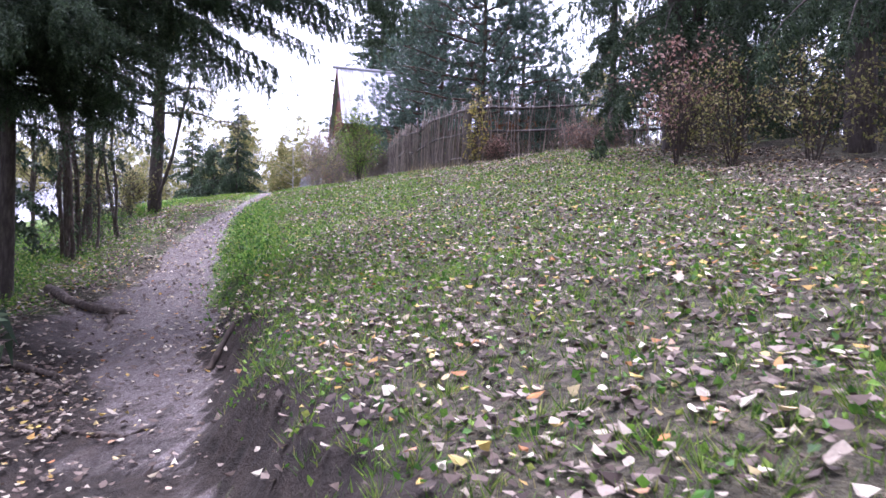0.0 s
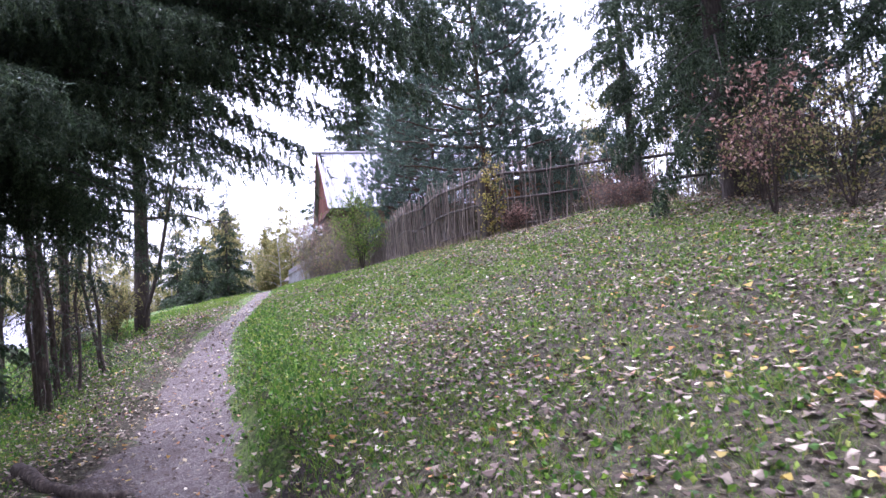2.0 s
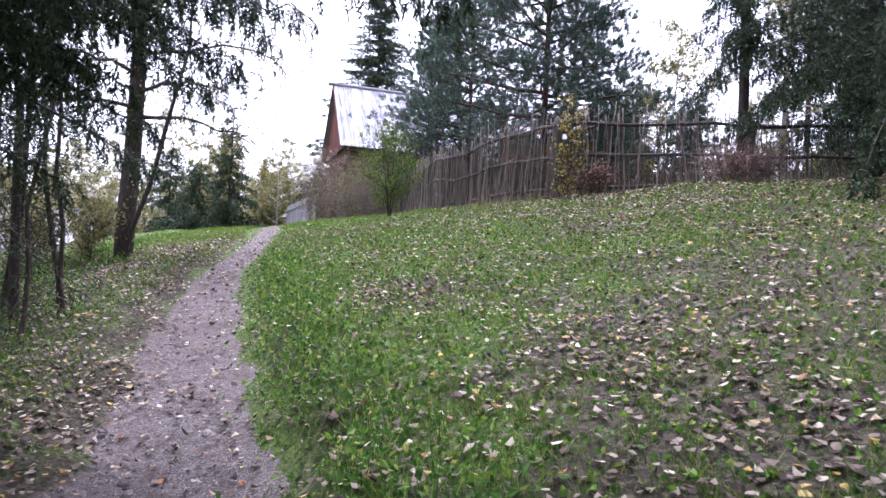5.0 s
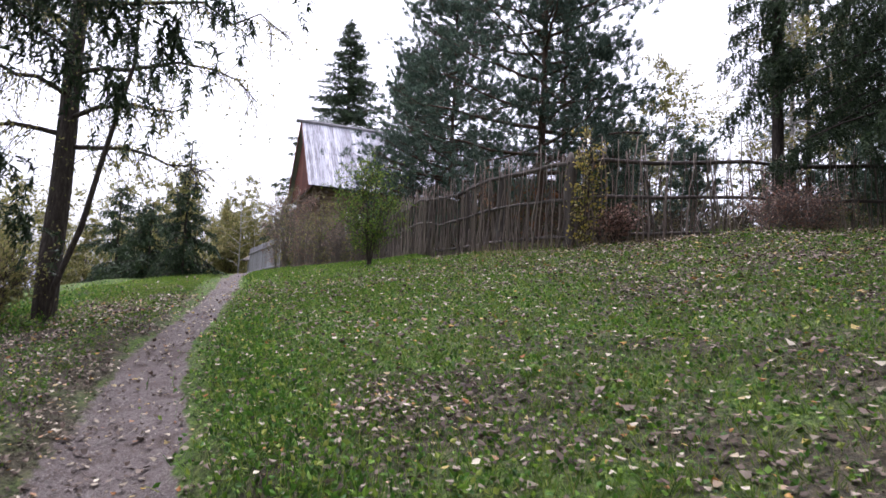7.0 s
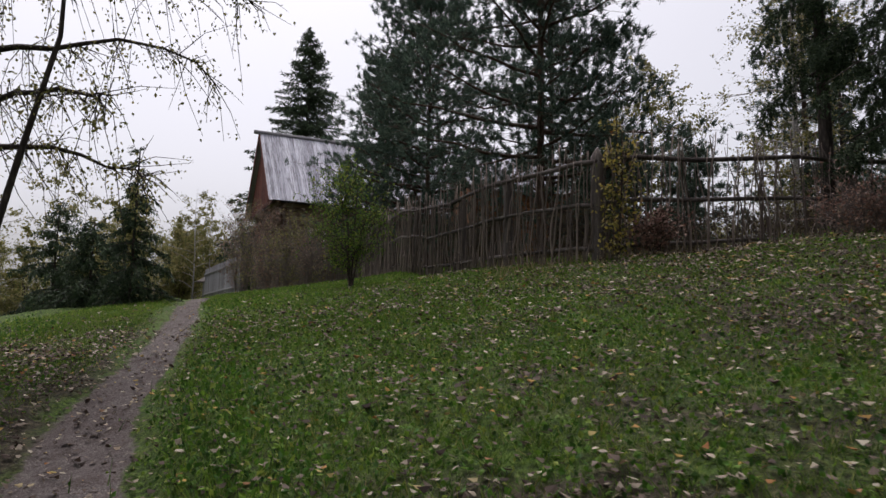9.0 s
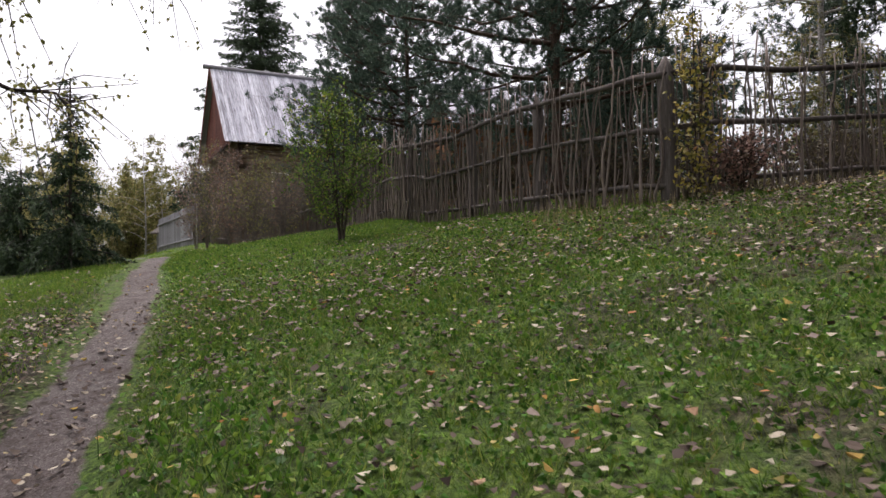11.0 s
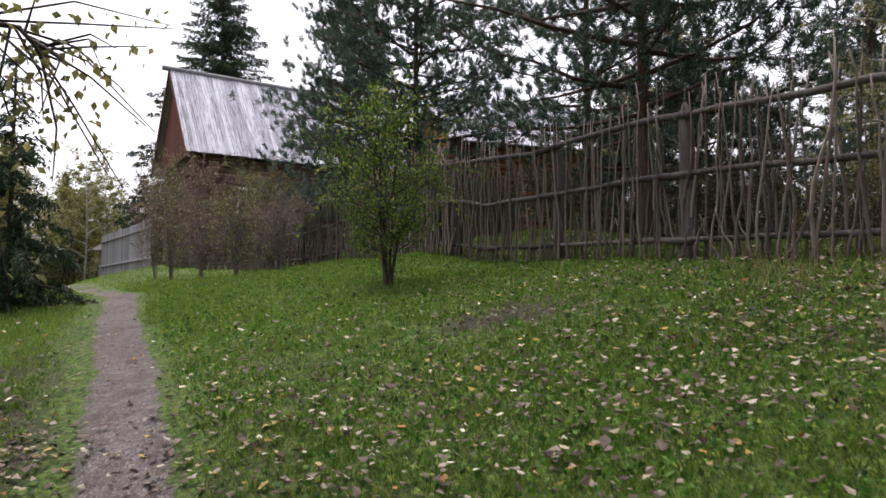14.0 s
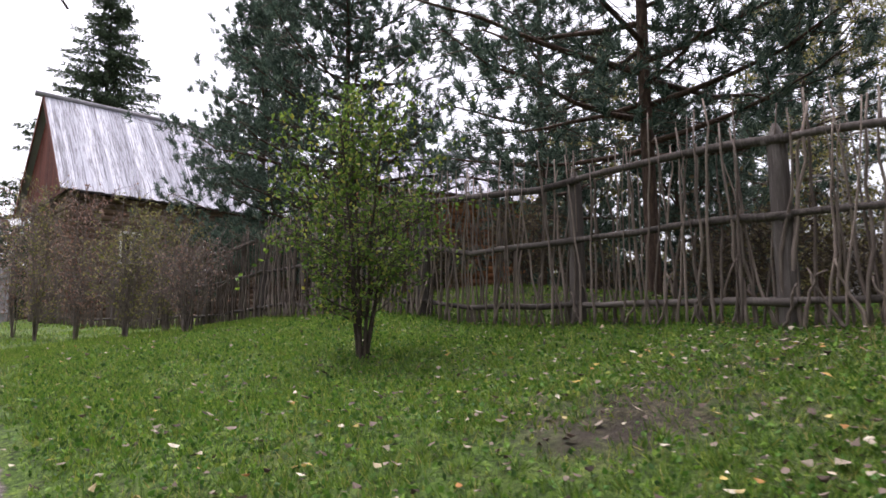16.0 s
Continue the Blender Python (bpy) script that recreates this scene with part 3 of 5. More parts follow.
        while x < length:
            lift = 0.03 if k % 2 else 0.008
            part("board", meshes[rng.integers(3)], M_ROOF, deck, place=pose(x, -lift - 0.03, -0.16 + rng.normal(0, 0.012), 0, 0, rng.normal(0, 0.6)))
            x += 0.205
            k += 1
        for xx in (-0.05, length + 0.01):
            part("barge_board", box_bm(xx, xx + 0.04, -0.07, 0.14, -0.2, slope + 0.02), M_GABLE, deck)
    v = log_mesh(length + 0.7, 0.13, rng)
    part("ridge_beam", v, M_GREYBOARD, root, "grey ridge log", pose(-0.35, depth / 2, eave + rise + 0.08))
    part("floor_plate", box_bm(inset, length - inset, over, depth - over, eave - 0.06, eave), M_UNLIT, root)
    return root


log_house()


# ---- plants ----
def blades(p, d, length, width, rng):
    """Narrow triangles, each from p along d."""
    n = len(p)
    d = d / (np.linalg.norm(d, axis=1)[:, None] + 1e-9)
    side = np.cross(d, rng.normal(0, 1, (n, 3)))
    side /= np.linalg.norm(side, axis=1)[:, None] + 1e-9
    w = np.broadcast_to(width, (n,))[:, None] * 0.5
    ln = np.broadcast_to(length, (n,))[:, None]
    v = np.stack([p - side * w, p + side * w, p + d * ln], 1).reshape(-1, 3)
    return v, np.arange(3 * n).reshape(n, 3)


def leaves(p, d, size, rng, wide=0.62):
    """Pointed leaves with a fold along the middle, as two triangles each."""
    n = len(p)
    d = d / (np.linalg.norm(d, axis=1)[:, None] + 1e-9)
    side = np.cross(d, rng.normal(0, 1, (n, 3)))
    side /= np.linalg.norm(side, axis=1)[:, None] + 1e-9
    up = np.cross(side, d)
    s = np.broadcast_to(size, (n,))[:, None]
    a, c = p, p + d * s
    m = p + d * s * 0.45 + up * s * 0.12
    v = np.stack([a, m + side * s * wide * 0.5, c, m - side * s * wide * 0.5], 1).reshape(-1, 3)
    k = 4 * np.arange(n)[:, None]
    f = np.concatenate([k + [0, 1, 2], k + [0, 2, 3]])
    return v, f


def quads_to_tris(f):
    return np.concatenate([f[:, [0, 1, 2]], f[:, [0, 2, 3]]])


def limb(points, radii, sides=5):
    v, f = tube(points, radii, sides)
    return v, quads_to_tris(f)


def bough_template(rng, size, step, per, needle, width, droop=0.3, hang=0.6):
    """A spruce bough of that many metres that runs out along x, with hanging side twigs."""
    ps, ds = [], []
    twigs = int(size / step)
    for k in range(twigs):
        t = 0.06 + 0.94 * (k + rng.random()) / twigs
        side = 1 if k % 2 else -1
        root = np.array([t * size, 0, size * (-droop * t * t + 0.06 * t)])
        ln = (0.14 + 0.26 * size**0.6 * (1 - t) * min(1.0, t * 3.5)) * rng.uniform(0.6, 1.25)
        q = np.sort(rng.random(per))
        out = np.array([rng.uniform(0.3, 0.7), side * rng.uniform(0.2, 0.85), -0.1])
        curve = root + q[:, None] * ln * out + rng.normal(0, 0.25 * needle, (per, 3))
        curve[:, 2] -= hang * (0.1 + ln) * q**1.5 * rng.uniform(0.5, 1.5)
        ps.append(curve)
        way = np.tile(out, (per, 1)) * 0.7 + rng.normal(0, 0.5, (per, 3))
        way[:, 2] -= 0.55 * hang + 0.35 * q
        ds.append(way)
    p, d = np.concatenate(ps), np.concatenate(ds)
    return size, blades(p, d, rng.uniform(0.6, 1.3, len(p)) * needle, width, rng)


def curtain_template(rng, size, step, per, needle, width, droop=0.3, hang=0.4):
    """An old spruce bough along x: short side shoots from which thin twigs hang straight down, clothed in short needles."""
    ps, ds = [], []
    twigs = int(size / step)
    for k in range(twigs):
        t = 0.08 + 0.92 * (k + rng.random()) / twigs
        side = 1 if k % 2 else -1
        root = np.array([t * size, 0, size * (-droop * t * t + 0.06 * t)])
        reach = (0.05 + 0.2 * size**0.6 * (1 - 0.75 * t)) * rng.uniform(0.0, 1.2)
        shoot = root + reach * np.array([0.45, side * 0.85, -0.12])
        ln = hang * rng.uniform(0.25, 1.25) * (1.05 - 0.5 * t)
        n_out = max(3, per // 4)
        q = rng.random((n_out, 1))
        ps.append(root + q * (shoot - root) + rng.normal(0, 0.12 * needle, (n_out, 3)))
        ds.append(rng.normal(0, 0.6, (n_out, 3)) + [0.5, side * 0.6, -0.3])
        q = np.sort(rng.random(per))
        sway = rng.normal(0, 0.16, 2)
        curve = shoot + np.stack([ln * (0.18 * q + sway[0] * q * q), ln * (side * 0.1 * q + sway[1] * q * q), -ln * q**1.15], -1)
        ps.append(curve + rng.normal(0, 0.1 * needle, (per, 3)))
        way = rng.normal(0, 0.55, (per, 3))
        way[:, 2] -= 0.75
        ds.append(way)
    p, d = np.concatenate(ps), np.concatenate(ds)
    return size, blades(p, d, rng.uniform(0.6, 1.3, len(p)) * needle, width, rng)


def trunk_points(height, lean, wobble, rng, n=9):
    t = np.linspace(0, 1, n)
    z = t * (height + 0.3) - 0.3
    x = lean[0] * t + wobble * np.cumsum(rng.normal(0, 1, n)) / n
    y = lean[1] * t + wobble * np.cumsum(rng.normal(0, 1, n)) / n
    x, y = x - x[0], y - y[0]
    return np.stack([x, y, z], -1)


def plant(name, x, y, label, category, pieces, group=""):
    """A thing at its foot on the ground, with parts of (name, arrays, material)."""
    root = thing(name, label, category, Matrix.Translation((x, y, at(x, y))), group)
    for pname, arrays, mat in pieces:
        part(pname, from_arrays(pname, *arrays, smooth=pname in ("trunk", "stem", "limbs")), mat, root)
    return root


def spruce(x, y, height, radius, seed, label, start=0.6, count=60, templates=None, trunk_r=None, sweep=None, power=0.8, group="spruces", ends=(), top=1.0):
    """A spruce: straight trunk, boughs in whorls, longer towards the foot. sweep: bearings in degrees that carry boughs."""
    rng = np.random.default_rng(seed)
    r0 = trunk_r or 0.011 * height + 0.03
    pts = trunk_points(height, (0, 0), 0.02, rng)
    wood = [limb(pts, np.linspace(r0, 0.015, len(pts)), 9)]
    mats = {k: [] for k in range(len(templates))}
    places = []
    for k in range(count):
        f = (k + rng.random()) / count
        z = start + (height - start) * f**1.15
        ln = (radius * (1 - f) ** power + 0.18) * rng.uniform(0.72, 1.12)
        az = rng.uniform(0, 2 * np.pi) if sweep is None else radians(rng.uniform(*sweep))
        tilt = radians(-16 + 42 * f + rng.normal(0, 6))
        turn = Euler((rng.normal(0, 0.15), -tilt, az)).to_matrix().to_4x4()
        places.append((z, ln, turn))
    for end in ends:
        way = Vector(end) - Vector((x, y, at(x, y)))
        ln = math.hypot(way.x, way.y)
        places.append((way.z + 0.24 * ln, ln, Euler((rng.normal(0, 0.1), 0, math.atan2(way.y, way.x))).to_matrix().to_4x4()))
    for z, ln, turn in places:
        k = min(range(len(templates)), key=lambda i: abs(math.log(templates[i][0] / ln)))
        size = ln / templates[k][0]
        m = Matrix.Translation((0, 0, z)) @ turn @ Matrix.Diagonal((size, size * rng.uniform(0.85, 1.15), size * rng.uniform(0.85, 1.15), 1))
        mats[k].append(np.array(m))
        t = np.linspace(0, 0.92, 6)
        local = np.stack([t * templates[k][0], 0 * t, templates[k][0] * (-0.3 * t * t + 0.06 * t), np.ones(6)], -1)
        w = (np.array(m) @ local.T).T[:, :3]
        wood.append(limb(w, np.linspace(0.012 + 0.007 * ln, 0.004, 6), 4))
    crown = joined([scatter(templates[k][1], np.array(ms)) for k, ms in mats.items() if ms])
    return plant("spruce_tree", x, y, label, "tree", [("trunk", joined(wood), M_SPRUCEBARK), ("crown", crown, M_SPRUCE)], group)


def pine(x, y, height, radius, seed, label, start=0.25, count=50, puffs=28, needles=34, length=0.17, width=0.024, bend=0.0):
    """A Scots pine: bare lower stem, rising limbs, needles in tufts at the twig ends."""
    rng = np.random.default_rng(seed)
    r0 = 0.0082 * height + 0.01
    pts = trunk_points(height, (bend, 0), 0.12, rng)
    wood = [limb(pts, np.linspace(r0, 0.03, len(pts)), 10)]
    ps, ds = [], []
    for k in range(count):
        f = (k + rng.random()) / count
        z = height * (start + (1 - start) * f)
        base = np.array([np.interp(z, pts[:, 2], pts[:, 0]), np.interp(z, pts[:, 2], pts[:, 1]), z])
        ln = radius * (0.35 + 0.65 * np.sin(np.pi * min(1, 0.25 + 0.75 * (1 - f)) * 0.5)) * (1 - 0.55 * f) * rng.uniform(0.6, 1.15)
        az = 2.4 * k + rng.normal(0, 0.3)
        out = np.array([np.cos(az), np.sin(az), 0])
        lift = -0.1 + 0.65 * f + rng.normal(0, 0.1)
        t = np.linspace(0, 1, 6)
        w = base + t[:, None] * ln * out + np.stack([0 * t, 0 * t, ln * (lift * t + 0.18 * t * t)], -1) + rng.normal(0, 0.02 * ln, (6, 3)) * t[:, None]
        wood.append(limb(w, np.linspace(0.016 + 0.012 * ln, 0.006, 6), 4))
        for _ in range(puffs):
            q = rng.uniform(0.28, 1.0)
            at_ = np.array([np.interp(q, t, w[:, i]) for i in range(3)])
            spread = 0.34 * ln * (1.15 - q) + 0.12
            tip = at_ + rng.normal(0, 1, 3) * spread * [1, 1, 0.35] + out * 0.1
            if rng.random() < 0.5:
                wood.append(limb(np.stack([at_, tip]), [0.008, 0.004], 3))
            n = rng.integers(int(needles * 0.7), int(needles * 1.3))
            grow = out * 0.35 + [0, 0, 0.5]
            ps.append(tip + rng.uniform(-0.16, 0.06, (n, 1)) * grow + rng.normal(0, 0.022, (n, 3)))
            ds.append(rng.normal(0, 0.62, (n, 3)) + grow * 1.2)
    p, d = np.concatenate(ps), np.concatenate(ds)
    crown = blades(p, d, rng.uniform(0.6, 1.2, len(p)) * length, width, rng)
    return plant("pine_tree", x, y, label, "tree", [("trunk", joined(wood), M_PINEBARK), ("crown", crown, M_PINE)], "pines")


def broadleaf(name, x, y, height, spread, seed, label, leaf_mat, bark, stems=1, branches=14, twigs=6, per_twig=10, leaf=0.06, start=0.25, r0=None, category="tree", lift=0.5, wobble=0.15, weep=0.0, lean=(0, 0), group=""):
    """A tree or shrub with stems, branches, twigs and single leaves."""
    rng = np.random.default_rng(seed)
    wood, ps, ds = [], [], []
    for s in range(stems):
        az0 = rng.uniform(0, 6.28)
        tilt = 0.0 if stems == 1 else rng.uniform(0.08, 0.42)
        h = height * (1 if s == 0 else rng.uniform(0.6, 0.98))
        pts = trunk_points(h, (lean[0] + np.cos(az0) * tilt * spread, lean[1] + np.sin(az0) * tilt * spread), wobble, rng, 10)
        r = (r0 or 0.012 * height) * (1 if stems == 1 else rng.uniform(0.6, 1.0))
        wood.append(limb(pts, np.linspace(r, 0.006, 10), 8))
        for k in range(branches):
            f = (k + rng.random()) / branches
            z = h * (start + (0.98 - start) * f)
            base = np.array([np.interp(z, pts[:, 2], pts[:, i]) for i in range(3)])
            ln = spread * (0.25 + 0.75 * np.sin(np.pi * (0.15 + 0.8 * f))) * rng.uniform(0.55, 1.1)
            az = rng.uniform(0, 6.28)
            out = np.array([np.cos(az), np.sin(az), lift * rng.uniform(0.5, 1.5)])
            t = np.linspace(0, 1, 6)
            w = base + t[:, None] * ln * out + rng.normal(0, 0.035 * ln, (6, 3)) * t[:, None]
            w[:, 2] -= weep * ln * t**2
            wood.append(limb(w, np.linspace(max(0.006, r * 0.4 * (1 - 0.6 * f)), 0.003, 6), 4))
            for _ in range(twigs):
                q = rng.uniform(0.25, 1.0)
                a = np.array([np.interp(q, t, w[:, i]) for i in range(3)])
                b = a + (out * 0.4 + rng.normal(0, 0.6, 3) + [0, 0, 0.1 - weep * 0.8]) * ln * 0.42
                wood.append(limb(np.stack([a, (a + b) / 2 + rng.normal(0, 0.03 * ln, 3), b]), [0.005, 0.004, 0.002], 3))
                if per_twig:
                    u = rng.random((per_twig, 1))
                    ps.append(a + u * (b - a) + rng.normal(0, 0.035 + 0.02 * ln, (per_twig, 3)))
                    ds.append(rng.normal(0, 0.7, (per_twig, 3)) + (b - a) * 0.5 + [0, 0, -0.35])
    pieces = [("stem" if category == "shrub" else "trunk", joined(wood), bark)]
    if ps:
        p, d = np.concatenate(ps), np.concatenate(ds)
        pieces.append(("foliage", leaves(p, d, rng.uniform(0.6, 1.25, len(p)) * leaf, rng), leaf_mat))
    return plant(name, x, y, label, category, pieces, group)


RNG = np.random.default_rng(21)
NEAR_BOUGHS = [curtain_template(RNG, s, 0.03, 40, 0.048, 0.012, 0.3, 0.42) for s in (0.8, 1.5, 2.4, 3.6, 5.0)]
HILL_BOUGHS = [curtain_template(RNG, s, 0.055, 30, 0.085, 0.026, 0.34, 0.62) for s in (0.3, 0.6, 1.1, 1.8, 2.8, 3.8)]
MID_BOUGHS = [bough_template(RNG, s, 0.07, 26, 0.1, 0.036, 0.3, 0.85) for s in (0.3, 0.6, 1.1, 1.8, 2.8, 3.8)]
FAR_BOUGHS = [bough_template(RNG, s, 0.14, 15, 0.2, 0.07, 0.25, 0.5) for s in (0.5, 1.0, 2.0, 3.2, 4.5)]

# the tall spruces that overhang the start of the path
OVERHANG = [(0.15, 2.95, 1.75), (-2.0, 3.8, 1.4), (-1.6, 3.2, 1.6), (-1.4, 2.6, 1.9), (0.4, 2.2, 2.3), (-0.4, 1.3, 2.5), (-1.6, 1.4, 1.8), (-2.1, 4.4, 1.15), (-2.2, 3.0, 1.15), (-2.5, 5.2, 0.95), (-0.2, 2.9, 2.5), (1.2, 2.9, 2.5), (1.6, 2.9, 2.35), (2.0, 2.5, 2.6), (0.9, 2.0, 3.0), (0.6, 3.0, 2.1), (1.0, 2.8, 2.3), (-0.3, 2.8, 1.8), (0.8, 2.3, 2.6), (1.8, 2.2, 2.8), (-0.1, 2.4, 2.0), (0.0, 1.9, 2.3), (-1.8, 0.4, 1.6), (-2.4, 1.8, 1.1), (-2.8, 0.9, 0.8), (-2.0, 2.3, 1.5), (-1.2, 0.2, 2.3), (-0.7, 2.4, 2.2), (-2.9, 4.6, 0.75), (-3.0, -0.2, 0.9), (-2.2, -1.0, 1.6), (0.2, 0.8, 3.2)]
OVERHANG += [(1.3, 2.3, 2.3), (1.6, 2.2, 2.45), (1.9, 2.3, 2.5), (1.0, 2.4, 2.1), (0.7, 2.5, 1.95), (1.5, 1.9, 2.6), (1.1, 1.8, 2.4), (0.35, 2.5, 1.85), (2.2, 2.4, 2.7), (1.75, 2.6, 2.45)]
OVERHANG += [(-1.6, 4.7, 1.75), (-1.4, 4.4, 2.0), (-1.2, 4.9, 2.2), (-1.9, 4.9, 1.65), (-1.0, 4.3, 2.4), (-1.5, 5.3, 2.3), (-2.1, 5.6, 1.95)]
more = np.random.default_rng(8)
OVERHANG += [(ex - abs(more.normal(0, 0.5)), ey - abs(more.normal(0, 0.45)), ez + abs(more.normal(0, 0.35)) + 0.1) for ex, ey, ez in OVERHANG for _ in range(1)]
OVERHANG += [(more.uniform(-3.3, -0.7), more.uniform(-0.6, 2.5), more.uniform(1.1, 3.1)) for _ in range(34)]
spruce(-4.2, 3.5, 17, 2.4, 31, "tall dark spruce with boughs that overhang the path", 5.5, 50, MID_BOUGHS, 0.2, power=0.6)
spruce(-3.7, 3.1, 9, 1.6, 29, "dark spruce with low boughs that overhang the path", 3.4, 14, NEAR_BOUGHS, 0.12, power=0.6, ends=OVERHANG)
spruce(-6.6, 1.2, 16, 3.4, 32, "tall dark spruce beside the path", 1.5, 70, FAR_BOUGHS, 0.18, power=0.6)
spruce(-7.0, 5.0, 16, 3.0, 30, "tall dark spruce beside the path", 2.2, 70, FAR_BOUGHS, 0.18, power=0.6)
# the spruces on the hilltop
spruce(6.25, 15.62, 14, 1.1, 33, "slim dark spruce with a bare lower trunk behind the fence", 3.4, 70, HILL_BOUGHS, 0.14, power=0.5)
spruce(8.4, 14.2, 17, 3.2, 23, "dark spruce with drooping boughs beside the hilltop fence", 2.1, 200, HILL_BOUGHS, 0.2, power=0.5)
spruce(6.7, 9.4, 18, 2.9, 27, "thick-trunked dark spruce with drooping boughs on the hilltop", 1.9, 110, HILL_BOUGHS, 0.24, power=0.5)
# unseen spruces, added out of view to shade the start of the path
spruce(-2.6, -3.3, 17, 3.3, 26, "unseen tall dark spruce added to shade the start of the path", 3.2, 70, FAR_BOUGHS, 0.2, power=0.5)
spruce(0.4, -9.4, 18, 3.6, 25, "unseen tall dark spruce added to shade the start of the path", 3.4, 70, FAR_BOUGHS, 0.2, power=0.5)
spruce(6.6, -8.6, 18, 3.6, 24, "unseen tall dark spruce added to shade the start of the path", 3.4, 70, FAR_BOUGHS, 0.2, power=0.5)
spruce(8.6, 5.4, 18, 3.3, 34, "dark spruce with drooping boughs on the hilltop", 2.4, 80, HILL_BOUGHS, 0.24)
spruce(10.6, 8.4, 18, 3.5, 35, "dark spruce with drooping boughs on the hilltop", 1.0, 110, MID_BOUGHS, 0.22)
spruce(11.5, 3.0, 17, 3.4, 36, "dark spruce with drooping boughs on the hilltop", 1.2, 100, FAR_BOUGHS, 0.22)
spruce(12.0, 12.5, 16, 3.2, 37, "dark spruce behind the hilltop trees", 0.9, 100, FAR_BOUGHS, 0.2)
# the young spruces beside the far path
spruce(-8.2, 21.7, 4.1, 1.7, 38, "young spruce with thin leader and wide skirt beside the path", 0.12, 62, MID_BOUGHS, 0.05, power=2.0)
spruce(-9.6, 22.6, 2.3, 1.6, 39, "low young spruce beside the path", 0.1, 45, MID_BOUGHS, 0.04, power=1.0)
spruce(-13.0, 27.5, 4.0, 1.9, 40, "blue-green young spruce in the hollow", 0.1, 60, MID_BOUGHS, 0.06, power=1.1)
spruce(-9.5, 58.0, 23.5, 8.2, 41, "tall pointed spruce behind the log house", 1.5, 460, FAR_BOUGHS, 0.3, power=0.9)
spruce(-15.5, 62.0, 9.5, 2.6, 42, "dark spruce behind the grey shed", 0.3, 90, FAR_BOUGHS, 0.14)

# pines behind the wattle fence
pine(2.05, 20.5, 13.0, 4.0, 51, "tall pine with a bare stem behind the wattle fence", 0.15, 70, 52)
pine(-0.5, 29.4, 12.0, 4.3, 52, "bushy blue-green pine between fence and house", 0.05, 92, 46)
pine(-2.2, 33.0, 9.8, 3.2, 53, "bushy pine beside the log house", 0.06, 70, 40)
pine(3.6, 26.5, 12.5, 3.2, 54, "pine with open boughs behind the fence", 0.12, 56, 36)
pine(13.0, 27.0, 15.0, 3.2, 55, "pine behind the hilltop fence", 0.12, 56, 36)

for k, (sx, sy, sh) in enumerate([(4.6, 23.0, 4.4), (8.0, 25.4, 4.4), (5.6, 28.6, 4.6), (11.6, 19.6, 4.4)]):
    pine(sx, sy, sh, 1.9, 330 + k, "young bushy pine in the wood behind the fence", 0.05, 34, 24, 30)


